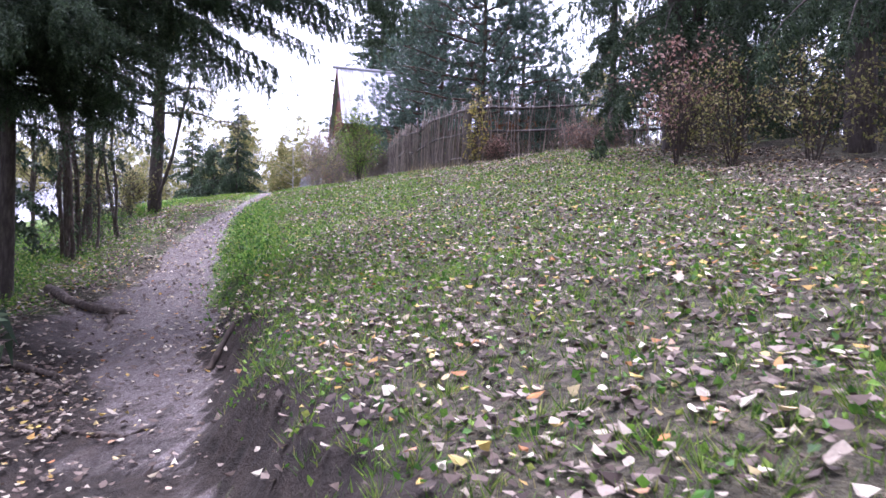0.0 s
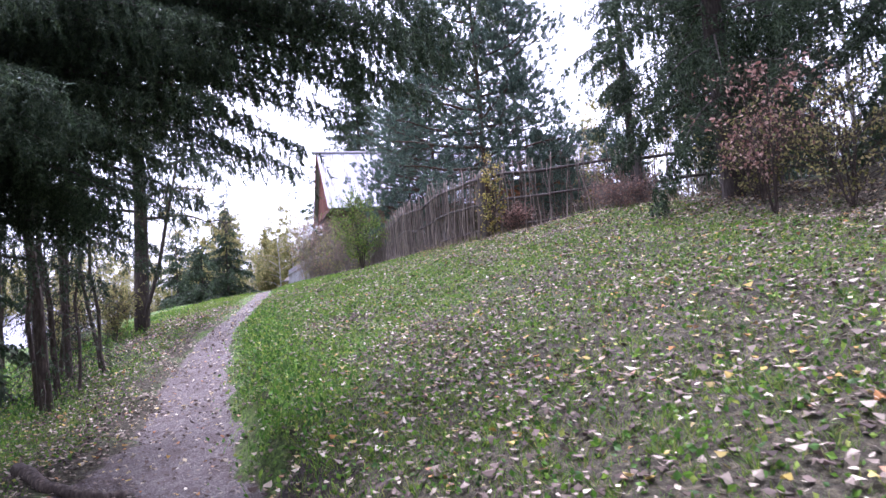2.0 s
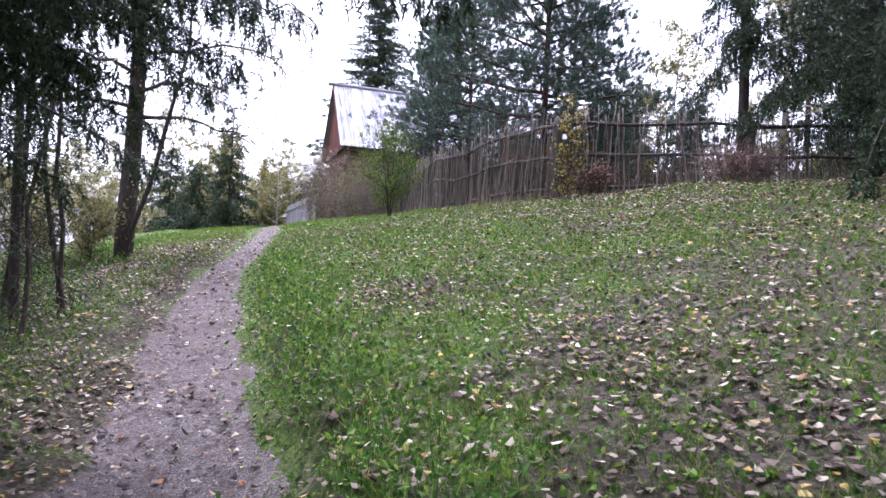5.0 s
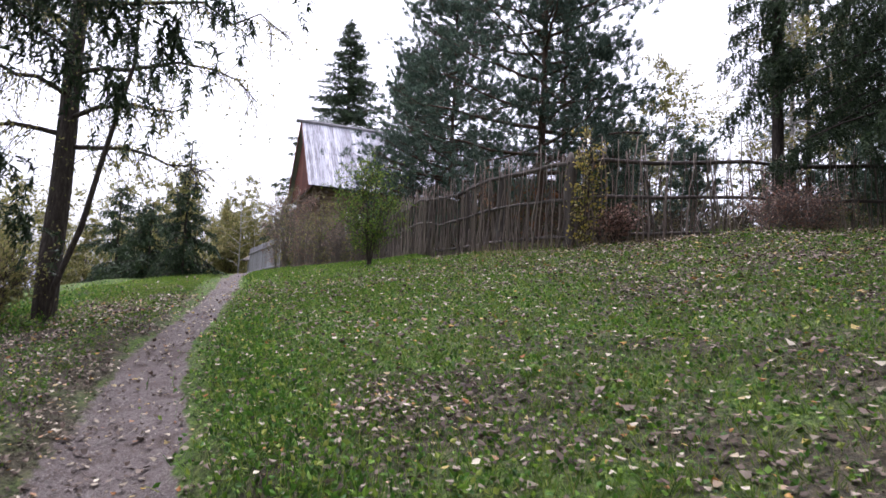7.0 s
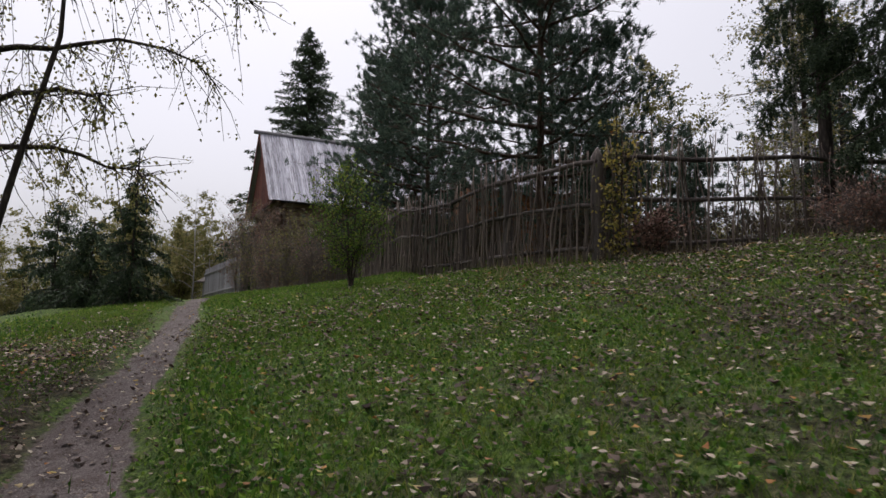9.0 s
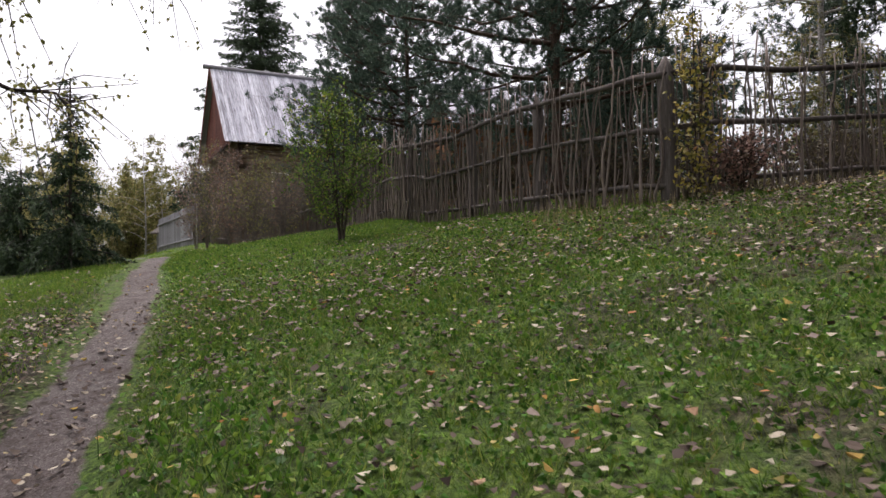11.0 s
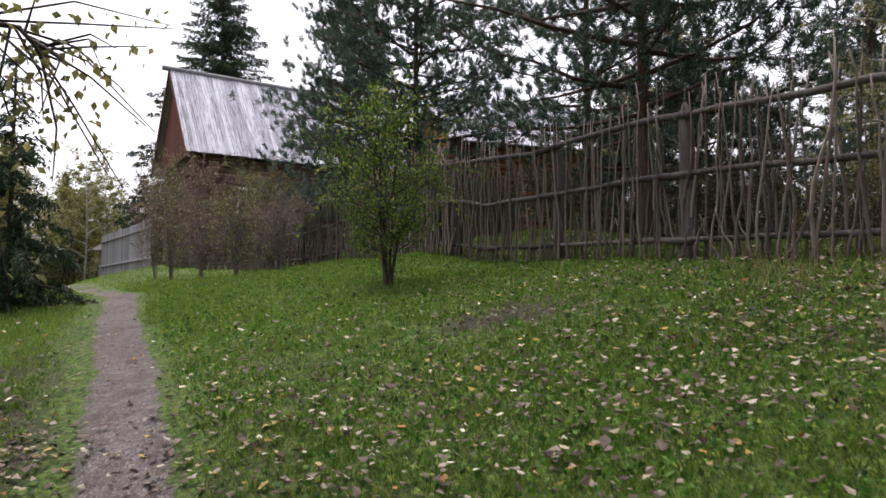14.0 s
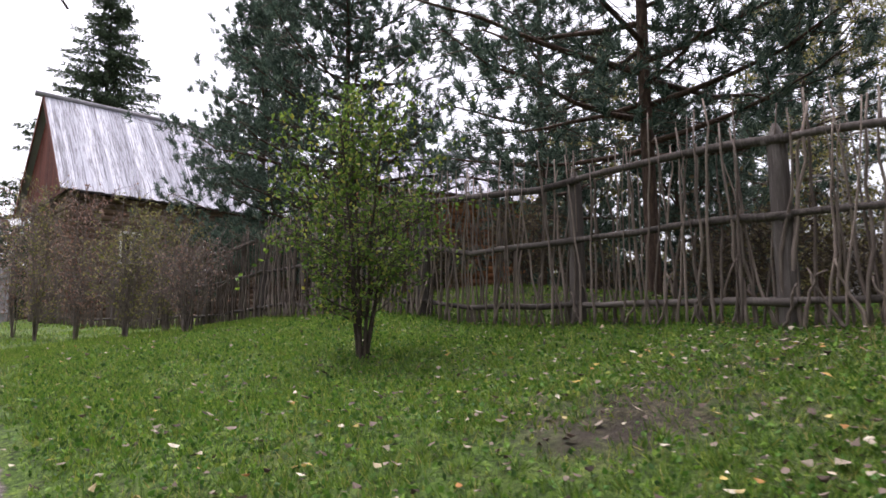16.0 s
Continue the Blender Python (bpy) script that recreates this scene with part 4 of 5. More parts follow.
# ---- broadleaved trees and shrubs ----
def alder():
    """The crooked tree beside the path, leafy along its stem, with long bare boughs that carry small leaves."""
    rng = np.random.default_rng(61)
    x, y = -7.03, 13.07
    pts = trunk_points(13.0, (0.1, 0.2), 0.2, rng, 12)
    wood = [limb(pts, np.linspace(0.2, 0.05, 12), 10)]
    second = np.array([[0.25, -0.35, -0.2], [0.35, -0.4, 0.5], [0.75, -0.5, 1.5], [0.95, -0.45, 2.6], [1.35, -0.5, 4.2], [1.3, -0.4, 6.0]])
    wood.append(limb(second, [0.06, 0.05, 0.045, 0.04, 0.03, 0.012], 6))
    ps, ds = [], []
    boughs = [(2.9, 2.4, 5, 0.1), (3.4, 2.7, -25, 0.22), (4.2, 3.1, 10, 0.3), (4.9, 3.4, -50, 0.25), (5.4, 3.7, 2, 0.2), (3.8, 3.0, -95, 0.1), (3.1, 2.8, -140, 0.05), (6.2, 3.8, -20, 0.25), (6.8, 3.8, 25, 0.3), (5.8, 3.4, 150, 0.3), (7.6, 3.8, -70, 0.3), (8.6, 3.6, 0, 0.35), (9.6, 3.0, 60, 0.4), (4.6, 3.0, -75, 0.2), (5.0, 3.2, -120, 0.2), (5.6, 3.6, -35, 0.22)]
    for z, ln, az, lift in boughs:
        base = np.array([np.interp(z, pts[:, 2], pts[:, i]) for i in range(3)])
        out = np.array([np.cos(radians(az)), np.sin(radians(az)), 0])
        t = np.linspace(0, 1, 8)
        w = base + t[:, None] * ln * out + rng.normal(0, 0.09, (8, 3)) * t[:, None]
        w[:, 2] += ln * (lift * t - 0.28 * t**2.2)
        wood.append(limb(w, np.linspace(0.05, 0.008, 8), 5))
        for _ in range(58):
            q = rng.uniform(0.15, 1.0)
            a = np.array([np.interp(q, t, w[:, i]) for i in range(3)])
            b = a + out * 0.25 + rng.normal(0, 0.28, 3) + [0, 0, rng.uniform(-0.95, 0.1)]
            mid = (a + b) / 2 + rng.normal(0, 0.06, 3) + [0, 0, 0.08]
            wood.append(limb(np.stack([a, mid, b]), [0.009, 0.006, 0.003], 3))
            n = rng.integers(7, 16)
            u = rng.random((n, 1))
            ps.append(a + u * (b - a) + rng.normal(0, 0.06, (n, 3)))
            ds.append(rng.normal(0, 0.5, (n, 3)) + [0, 0, -0.6])
    for z in np.arange(0.3, 7.5, 0.05):
        base = np.array([np.interp(z, pts[:, 2], pts[:, i]) for i in range(3)])
        ps.append(base + rng.normal(0, 0.22, (6, 3)))
        ds.append(rng.normal(0, 0.6, (6, 3)) + [0, 0, -0.3])
    p, d = np.concatenate(ps), np.concatenate(ds)
    crown = leaves(p, d, rng.uniform(0.6, 1.25, len(p)) * 0.058, rng)
    plant("alder_tree", x, y, "leaning alder with sparse small leaves beside the path", "tree", [("trunk", joined(wood), M_SPRUCEBARK), ("foliage", crown, M_PALELEAF)])


alder()
broadleaf("young_tree", -2.48, 19.43, 2.7, 0.98, 62, "small bushy green sapling on the grass before the fence", M_GREENLEAF, M_TWIG, 6, 15, 6, 11, 0.058, 0.14, 0.03, "shrub", 0.55, 0.12)
broadleaf("bare_shrub", -4.18, 24.8, 1.7, 0.75, 63, "nearly bare brown shrub before the fence", M_REDLEAF, M_GREYTWIG, 8, 10, 6, 2, 0.04, 0.15, 0.022, "shrub", 0.8, 0.15)
for k, (sx, sy, sh) in enumerate([(-5.3, 27.4, 2.9), (-6.5, 29.8, 3.5), (-7.6, 31.6, 3.9), (-8.6, 34.2, 4.0), (-4.6, 28.9, 2.8)]):
    broadleaf("bare_shrub", sx, sy, sh, 1.0, 70 + k, "tall thicket of bare brown twigs along the fence", M_REDLEAF if k % 2 else M_PALELEAF, M_GREYTWIG, 9, 11, 6, 3, 0.065, 0.08, 0.02, "shrub", 0.9, 0.2, group="bare shrubs along the fence")
# the climber on the corner post and the shrubs at its foot
broadleaf("climbing_vine", 2.12, 14.72, 2.45, 0.36, 80, "yellow climber growing up the corner post", M_YELLOWLEAF, M_TWIG, 4, 15, 3, 4, 0.075, 0.05, 0.016, "shrub", 0.3, 0.05)
broadleaf("russet_shrub", 2.75, 14.75, 0.75, 0.45, 81, "russet low shrub at the foot of the corner post", M_REDLEAF, M_TWIG, 6, 8, 5, 4, 0.06, 0.1, 0.01, "shrub", 0.6)
broadleaf("russet_shrub", 5.2, 13.4, 0.85, 0.7, 82, "dusty pink shrub before the hilltop fence", M_REDLEAF, M_GREYTWIG, 9, 9, 5, 3, 0.05, 0.08, 0.01, "shrub", 0.6)
broadleaf("russet_shrub", 5.9, 13.7, 0.7, 0.7, 83, "dusty pink shrub before the hilltop fence", M_REDLEAF, M_GREYTWIG, 8, 9, 5, 3, 0.05, 0.08, 0.01, "shrub", 0.6)
broadleaf("russet_shrub", 6.0, 6.0, 2.0, 0.9, 84, "pink-leaved shrub under the spruces", M_REDLEAF, M_TWIG, 6, 9, 4, 4, 0.07, 0.35, 0.018, "shrub", 0.6)
for k, (sx, sy) in enumerate([(6.7, 5.3), (6.4, 7.4), (7.5, 4.4), (6.9, 8.8), (8.2, 3.6)]):
    broadleaf("undergrowth_shrub", sx, sy, 1.5, 0.9, 85 + k, "yellow-green undergrowth shrub under the spruces", M_PALELEAF, M_TWIG, 7, 9, 4, 4, 0.06, 0.1, 0.016, "shrub", 0.6, group="undergrowth under the spruces")
# bushes and thin stems to the west of the path
for k, (sx, sy, sh) in enumerate([(-7.6, 7.4, 6.0), (-8.3, 8.6, 7.0), (-6.9, 9.0, 5.5), (-9.4, 7.0, 7.5), (-8.8, 10.4, 6.0), (-10.2, 9.2, 7.0)]):
    broadleaf("thin_tree", sx, sy, sh, 0.9, 95 + k, "thin crooked young tree with sparse leaves", M_PALELEAF, M_TWIG, 3, 10, 5, 3, 0.06, 0.2, 0.045, "tree", 0.8, 0.35, group="thin trees beside the path")
def bare_stem(x, y, height, radius, seed):
    """A thin dark young spruce, dead below: bare stem, short drooping dead twigs, a few needles above."""
    rng = np.random.default_rng(seed)
    pts = trunk_points(height, rng.normal(0, 0.7, 2), 0.5, rng, 10)
    wood = [limb(pts, np.linspace(radius, 0.012, 10), 7)]
    ps, ds = [], []
    for z in np.arange(0.35, height * 0.97, 0.13):
        base = np.array([np.interp(z, pts[:, 2], pts[:, i]) for i in range(3)])
        az, ln = rng.uniform(0, 6.28), rng.uniform(0.25, 0.95) * (1 - 0.5 * z / height)
        out = np.array([np.cos(az), np.sin(az), 0])
        t = np.linspace(0, 1, 5)
        w = base + t[:, None] * ln * out + rng.normal(0, 0.02, (5, 3)) * t[:, None]
        w[:, 2] -= ln * (0.15 * t + 0.4 * t * t)
        wood.append(limb(w, np.linspace(0.009, 0.003, 5), 3))
        for _ in range(3):
            a = w[rng.integers(1, 5)]
            wood.append(limb(np.stack([a, a + rng.normal(0, 0.1, 3) + [0, 0, -0.16]]), [0.004, 0.002], 3))
        n = 14 if z < height * 0.45 else 60
        q = rng.random((n, 1))
        ps.append(w[0] + q * (w[-1] - w[0]) + rng.normal(0, 0.03, (n, 3)))
        ds.append(rng.normal(0, 0.6, (n, 3)) + [0, 0, -0.6])
    p, d = np.concatenate(ps), np.concatenate(ds)
    pieces = [("trunk", joined(wood), M_TWIG), ("crown", blades(p, d, rng.uniform(0.06, 0.13, len(p)), 0.022, rng), M_SPRUCE)]
    return plant("bare_spruce", x, y, "thin dark young spruce with dead drooping twigs", "tree", pieces, "bare stems beside the path")


STEMS = [(-4.5, 5.7, 8, 0.1), (-5.2, 7.0, 8, 0.055), (-5.0, 6.2, 7, 0.045), (-5.6, 7.9, 9, 0.07), (-5.3, 8.4, 6, 0.04), (-6.1, 8.3, 7, 0.05), (-4.9, 7.9, 6, 0.035), (-4.7, 6.7, 5, 0.03)]
for k, (sx, sy, sh, sr) in enumerate(STEMS):
    bare_stem(sx, sy, sh, sr, 300 + k)
for k, (sx, sy) in enumerate([(-7.3, 12.3), (-8.0, 13.4), (-8.6, 12.0), (-9.3, 13.6), (-7.7, 11.2)]):
    broadleaf("leafy_shrub", sx, sy, 1.3, 0.55, 102 + k, "yellow-green leafy shrub at the foot of the alder", M_PALELEAF, M_TWIG, 6, 9, 5, 7, 0.06, 0.1, 0.012, "shrub", 0.8, group="shrubs under the alder")
# trees behind the fences and the woods beyond
broadleaf("yellow_tree", 8.6, 32.0, 10.0, 2.8, 110, "rounded yellow-green tree behind the outbuilding", M_PALELEAF, M_TWIG, 3, 26, 9, 16, 0.14, 0.2, 0.1, "tree", 0.5)
broadleaf("birch_tree", 10.8, 24.2, 13.8, 2.6, 111, "tall birch with pale green leaves behind the fence", M_PALELEAF, M_BIRCHBARK, 2, 34, 9, 16, 0.1, 0.15, 0.14, "tree", 0.5, 0.4, 0.6)
broadleaf("birch_tree", 15.5, 21.5, 13.5, 2.6, 112, "tall birch with pale green leaves behind the fence", M_PALELEAF, M_BIRCHBARK, 1, 34, 9, 16, 0.1, 0.15, 0.14, "tree", 0.5, 0.4, 0.6)
wood_rng = np.random.default_rng(7)
FAR_SPOTS = [(-14, 67), (-19, 61), (-21, 44), (-20, 50), (-23, 42), (-25, 55), (-29, 48), (-33, 40), (-37, 50), (-30, 60), (-22, 64), (-17, 70), (-40, 60), (-45, 45), (-28, 32), (-34, 28), (-48, 34), (-24, 26), (-20, 34)]
for k, (sx, sy) in enumerate(FAR_SPOTS):
    birch = k % 2 == 0
    broadleaf("birch_tree" if birch else "far_tree", sx + wood_rng.normal(0, 0.8), sy, wood_rng.uniform(6.5, 11.0), 2.3, 120 + k, "slender pale birch thin with autumn leaves" if birch else "bushy olive autumn tree at the wood's edge", M_PALELEAF, M_BIRCHBARK if birch else M_TWIG, 1 if birch else 3, 22, 8, 9 if birch else 18, 0.17 if birch else 0.2, 0.25 if birch else 0.08, 0.09, "tree", 0.6, 0.5, 0.25, group="trees at the wood's edge")
for k, (sx, sy) in enumerate([(-17.5, 57.0), (-19.8, 60.0), (-22.5, 57.0), (-24.5, 63.0), (-16.0, 66.0), (-20.5, 68.0), (-18.2, 63.5), (-26.5, 58.0)]):
    birch = k % 2 == 0
    broadleaf("birch_tree" if birch else "far_tree", sx, sy, 9.5 + wood_rng.uniform(0, 3.0) - at(sx, sy), 2.6, 200 + k, "tall slender birch thin with pale leaves" if birch else "tall olive autumn tree at the wood's edge", M_PALELEAF, M_BIRCHBARK if birch else M_TWIG, 1 if birch else 3, 24, 8, 9 if birch else 14, 0.17, 0.2, 0.09, "tree", 0.6, 0.5, 0.25, group="trees at the wood's edge")
edge_rng = np.random.default_rng(17)
for k in range(16):
    sx, sy = -46 + 2.1 * k + edge_rng.normal(0, 0.7), 58 + 0.75 * k + edge_rng.normal(0, 2.5)
    if k == 0:
        edge_tree = broadleaf("far_tree", sx, sy, 11.0, 2.7, 240, "bushy pale olive autumn tree at the wood's edge", M_PALELEAF, M_TWIG, 3, 26, 9, 17, 0.2, 0.06, 0.09, "tree", 0.6, 0.5, 0.25, group="trees at the wood's edge")
    else:
        copy_thing(edge_tree, pose(sx, sy, at(sx, sy) - 0.1, 0, 0, 67 * k) @ Matrix.Scale(edge_rng.uniform(0.75, 1.15), 4))
BACK_SPOTS = [(2.6, 31.6, 1.5), (6.8, 26.5, 1.4), (10.0, 27.5, 2.2), (12.5, 24.0, 2.4), (11.5, 20.8, 1.8), (15.0, 28.0, 3.4), (18.0, 24.0, 3.6), (0.6, 32.5, 2.0)]
for k, (sx, sy, sh) in enumerate(BACK_SPOTS):
    last_thicket = broadleaf("thicket_shrub", sx, sy, sh, 1.4, 150 + k, "brown and olive thicket behind the wattle fence", M_PALELEAF if k % 3 else M_BROWNLEAF, M_TWIG, 7, 11, 5, 8, 0.11, 0.08, 0.02, "shrub", 0.7, 0.25, group="thicket behind the fence")
for k, (sx, sy) in enumerate([(2.6, 19.0), (3.8, 21.0), (1.3, 23.2), (3.2, 23.6), (5.2, 19.6), (6.4, 18.4), (1.0, 26.5), (0.2, 29.6), (-1.0, 31.0), (8.0, 19.2), (4.6, 25.4), (9.6, 19.0)]):
    low_thicket = broadleaf("bare_thicket", sx, sy, 1.25, 1.0, 180 + k, "low thicket of bare brown twigs behind the wattle fence", M_BROWNLEAF, M_TWIG, 8, 9, 5, 4, 0.07, 0.06, 0.016, "shrub", 0.7, 0.2, group="bare thickets behind the fence")
for k in range(9):
    sx, sy = 2.5 + 2.2 * k + wood_rng.normal(0, 0.5), 33.2 + 3.0 * math.sin(1.9 * k) - 0.35 * k
    if not (1.0 < sx < 11.0 and 33.0 < sy < 42.0):
        copy_thing(last_thicket, pose(sx, sy, at(sx, sy), 0, 0, 71 * k))
for k, (sx, sy, sh) in enumerate([(17, 31, 13), (22, 27, 14), (21, 18, 15), (20, 36, 13), (15, 10, 16), (17, 4, 16), (15, -2, 15), (-12, -3, 15), (-11, 3, 15)]):
    last_spruce = spruce(sx, sy, sh, 3.0, 170 + k, "dark spruce in the wood beyond", 0.5, 80, FAR_BOUGHS)
last_spruce = spruce(30, 30, 13, 3.4, 190, "dark spruce in the wood beyond", 0.4, 36, FAR_BOUGHS)
for k in range(14):
    sx, sy = 7.5 + 1.9 * k + wood_rng.normal(0, 0.8), 39 + 6 * math.sin(2.3 * k) - 0.25 * k
    copy_thing(last_spruce, pose(sx, sy, at(sx, sy) - 0.2, 0, 0, 57 * k) @ Matrix.Scale(0.24 + 0.012 * k, 4))


# ---- outbuildings ----
def plank_wall(parent, length, height, rng, material, width=0.16):
    mesh_set = [board_mesh(width - 0.008, 0.028, height + e, rng) for e in (0.0, 0.03, 0.06)]
    x = width / 2
    while x < length:
        part("plank", mesh_set[rng.integers(3)], material, parent, place=pose(x, 0, -0.25))
        x += width


def plank_fence():
    rng = np.random.default_rng(41)
    a, b = (-10.4, 42.6), (-15.4, 53.0)
    length = math.hypot(b[0] - a[0], b[1] - a[1])
    turn = math.degrees(math.atan2(b[1] - a[1], b[0] - a[0]))
    root = thing("plank_fence", "tall grey weathered plank fence beside the log house", "fence", pose(*a, 3.05, 0, 0, turn))
    plank_wall(root, length, 2.45, rng, M_GREYBOARD, 0.2)
    for z in (0.4, 1.8):
        part("rail", box_bm(0, length, 0.05, 0.13, z, z + 0.1, 0.01), M_GREYBOARD, root)
    part("gatepost", box_bm(-0.12, 0.06, -0.06, 0.12, -0.3, 2.35, 0.015), M_RAIL, root, "dark upright gatepost")


def grey_shed():
    rng = np.random.default_rng(42)
    x, y = -16.0, 54.5
    z = 2.35
    root = thing("grey_shed", "small grey plank shed with an open dark doorway", "shed", pose(x, y, z, 0, 0, -4))
    w, d, h = 2.6, 2.6, 2.2
    front = part("front_wall", box_bm(0, 0.7, 0, 0.06, -0.3, h), M_GREYBOARD, root)
    part("front_wall", box_bm(1.9, w, 0, 0.06, -0.3, h), M_GREYBOARD, root)
    part("lintel", box_bm(0.7, 1.9, 0, 0.06, 1.95, h), M_GREYBOARD, root)
    for a, b, c, e in ((0, 0.06, 0.06, d), (w - 0.06, w, 0.06, d), (0.06, w - 0.06, d - 0.06, d)):
        # Back wall is near-black: the doorway's inner shade is painted on it.
        part("wall", box_bm(a, b, c, e, -0.3, h), M_UNLIT if c > 1 else M_GREYBOARD, root)
    bm = bmesh.new()
    prof = [(-0.3, h - 0.1), (d / 2, h + 0.45), (d + 0.3, h - 0.1), (d + 0.3, h + 0.0), (d / 2, h + 0.55), (-0.3, h)]
    left = [bm.verts.new((-0.3, p, q)) for p, q in prof]
    right = [bm.verts.new((w + 0.3, p, q)) for p, q in prof]
    bm.faces.new(left)
    bm.faces.new(right[::-1])
    for k in range(6):
        bm.faces.new((left[k], right[k], right[(k + 1) % 6], left[(k + 1) % 6]))
    part("roof", bm, M_RAIL, root, "dark grey board roof")
    barrel = bmesh.new()
    for zz, rr in ((0, 0.26), (0.05, 0.29), (0.3, 0.29), (0.32, 0.305), (0.36, 0.29), (0.62, 0.29), (0.64, 0.305), (0.68, 0.29), (0.9, 0.29), (0.94, 0.27)):
        ring = [barrel.verts.new((rr * math.cos(a * math.pi / 8), rr * math.sin(a * math.pi / 8), zz)) for a in range(16)]
        if zz:
            for k in range(16):
                barrel.faces.new((last[k], last[(k + 1) % 16], ring[(k + 1) % 16], ring[k]))
        else:
            barrel.faces.new(ring[::-1])
        last = ring
    barrel.faces.new(last)
    bx, by = -15.5, 53.9
    tagged(part("barrel", barrel, M_BLUE, place=Matrix.Translation((bx, by, at(bx, by)))), "pale blue barrel standing by the shed doorway", "barrel")


def outbuilding(name, label, x, y, base, turn, length, depth, eave, ridge, log_mat, roof_mat, seed):
    """A low log building: log walls, board gables, two board slopes."""
    rng = np.random.default_rng(seed)
    root = thing(name, label, "building", pose(x, y, base, 0, 0, turn))
    step = 0.26
    front = part("front_wall", box_bm(0.3, length - 0.3, 0.44, 0.5, -2.6, eave), log_mat, root)
    for k in range(int((eave + 2.6) / step)):
        part("log", log_mesh(length - 0.3, step * 0.54, rng), log_mat, front, place=pose(0.15, 0.42, -2.6 + step * (k + 0.5)))
    part("back_wall", box_bm(0.3, length - 0.3, depth - 0.5, depth - 0.4, -2.6, eave), log_mat, root)
    rise = ridge - eave
    for xx in (0.3, length - 0.4):
        bm = bmesh.new()
        prof = [(0.45, -2.6), (depth - 0.45, -2.6), (depth - 0.45, eave), (depth / 2, ridge - 0.2), (0.45, eave)]
        fa = [bm.verts.new((xx, p, q)) for p, q in prof]
        fb = [bm.verts.new((xx + 0.1, p, q)) for p, q in prof]
        bm.faces.new(fa)
        bm.faces.new(fb[::-1])
        for k in range(5):
            bm.faces.new((fa[k], fb[k], fb[(k + 1) % 5], fa[(k + 1) % 5]))
        part("gable_wall", bm, log_mat, root)
    slope = math.hypot(depth / 2, rise)
    pitch = math.degrees(math.atan2(rise, depth / 2))
    for side in (0, 1):
        place = pose(0, 0, eave, pitch - 90, 0, 0) if side == 0 else pose(length, depth, eave, pitch - 90, 0, 180)
        deck = part("roof_slope", box_bm(0, length, 0, 0.06, -0.1, slope), roof_mat, root, "pale weathered roof", place)
        mesh = board_mesh(0.24, 0.03, slope + 0.15, rng)
        xx = 0.12
        while xx < length:
            part("board", mesh, roof_mat, deck, place=pose(xx, -0.035 - rng.uniform(0, 0.015), -0.2))
            xx += 0.25
    part("ridge_beam", log_mesh(length + 0.5, 0.1, rng), roof_mat, root, place=pose(-0.25, depth / 2, ridge + 0.06))
    return root


plank_fence()
grey_shed()
outbuilding("log_barn", "low orange-brown log barn with a pale roof behind the fence", 1.6, 34.6, 4.6, 8, 7.8, 6.0, 3.1, 5.4, M_REDLOG, M_ROOF, 43)
outbuilding("valley_barn", "long grey barn down in the hollow", -34.0, 37.0, -2.2, 12, 10.5, 7.0, 2.8, 5.6, M_GREYBOARD, M_ROOF, 44)


# ---- roots beside the path ----
def root_run(points, radius, label):
    pts = np.array([(px, py, at(px, py) + dz) for px, py, dz in points])
    fine = np.linspace(0, len(pts) - 1, 14)
    pts = np.stack([np.interp(fine, np.arange(len(pts)), pts[:, i]) for i in range(3)], -1)
    rng = np.random.default_rng(int(abs(points[0][0] * 100)))
    pts += rng.normal(0, 0.012, pts.shape)
    mesh = pole(pts, radius * np.linspace(1.0, 0.4, 14) * rng.uniform(0.85, 1.15, 14), 8, "tree_root")
    tagged(part("tree_root", mesh, M_TWIG), label, "root", "roots across the path")


root_run([(-2.9, 2.9, 0.05), (-2.3, 2.5, 0.06), (-1.8, 2.35, 0.05), (-1.5, 2.45, 0.0), (-1.2, 2.2, -0.06)], 0.075, "thick dark spruce root at the path's edge")
root_run([(-1.7, 2.36, 0.03), (-1.45, 2.0, 0.02), (-1.3, 1.6, -0.04)], 0.04, "thin dark root forking from a thick one")
root_run([(-2.4, 0.6, 0.03), (-1.6, 0.35, 0.04), (-0.9, 0.3, 0.02), (-0.5, 0.1, -0.05)], 0.05, "dark root lying across the trodden soil")
root_run([(-1.9, -0.9, 0.03), (-1.2, -0.7, 0.05), (-0.6, -0.85, -0.03)], 0.055, "dark root lying across the trodden soil")
root_run([(0.2, -1.2, 0.01), (0.6, -1.3, 0.015), (0.95, -1.25, -0.02)], 0.03, "dark root lying across the trodden soil")
root_run([(1.35, 0.2, -0.02), (0.9, 0.15, 0.0), (0.72, -0.2, -0.12), (0.6, -0.3, -0.3)], 0.045, "dark root hanging from the eroded bank")


# ---- grass, weeds and fallen leaves ----
def spots(n, x0, x1, y0, y1, rng, keep):
    x, y = rng.uniform(x0, x1, n), rng.uniform(y0, y1, n)
    ok = rng.random(n) < keep(x, y)
    return x[ok], y[ok]


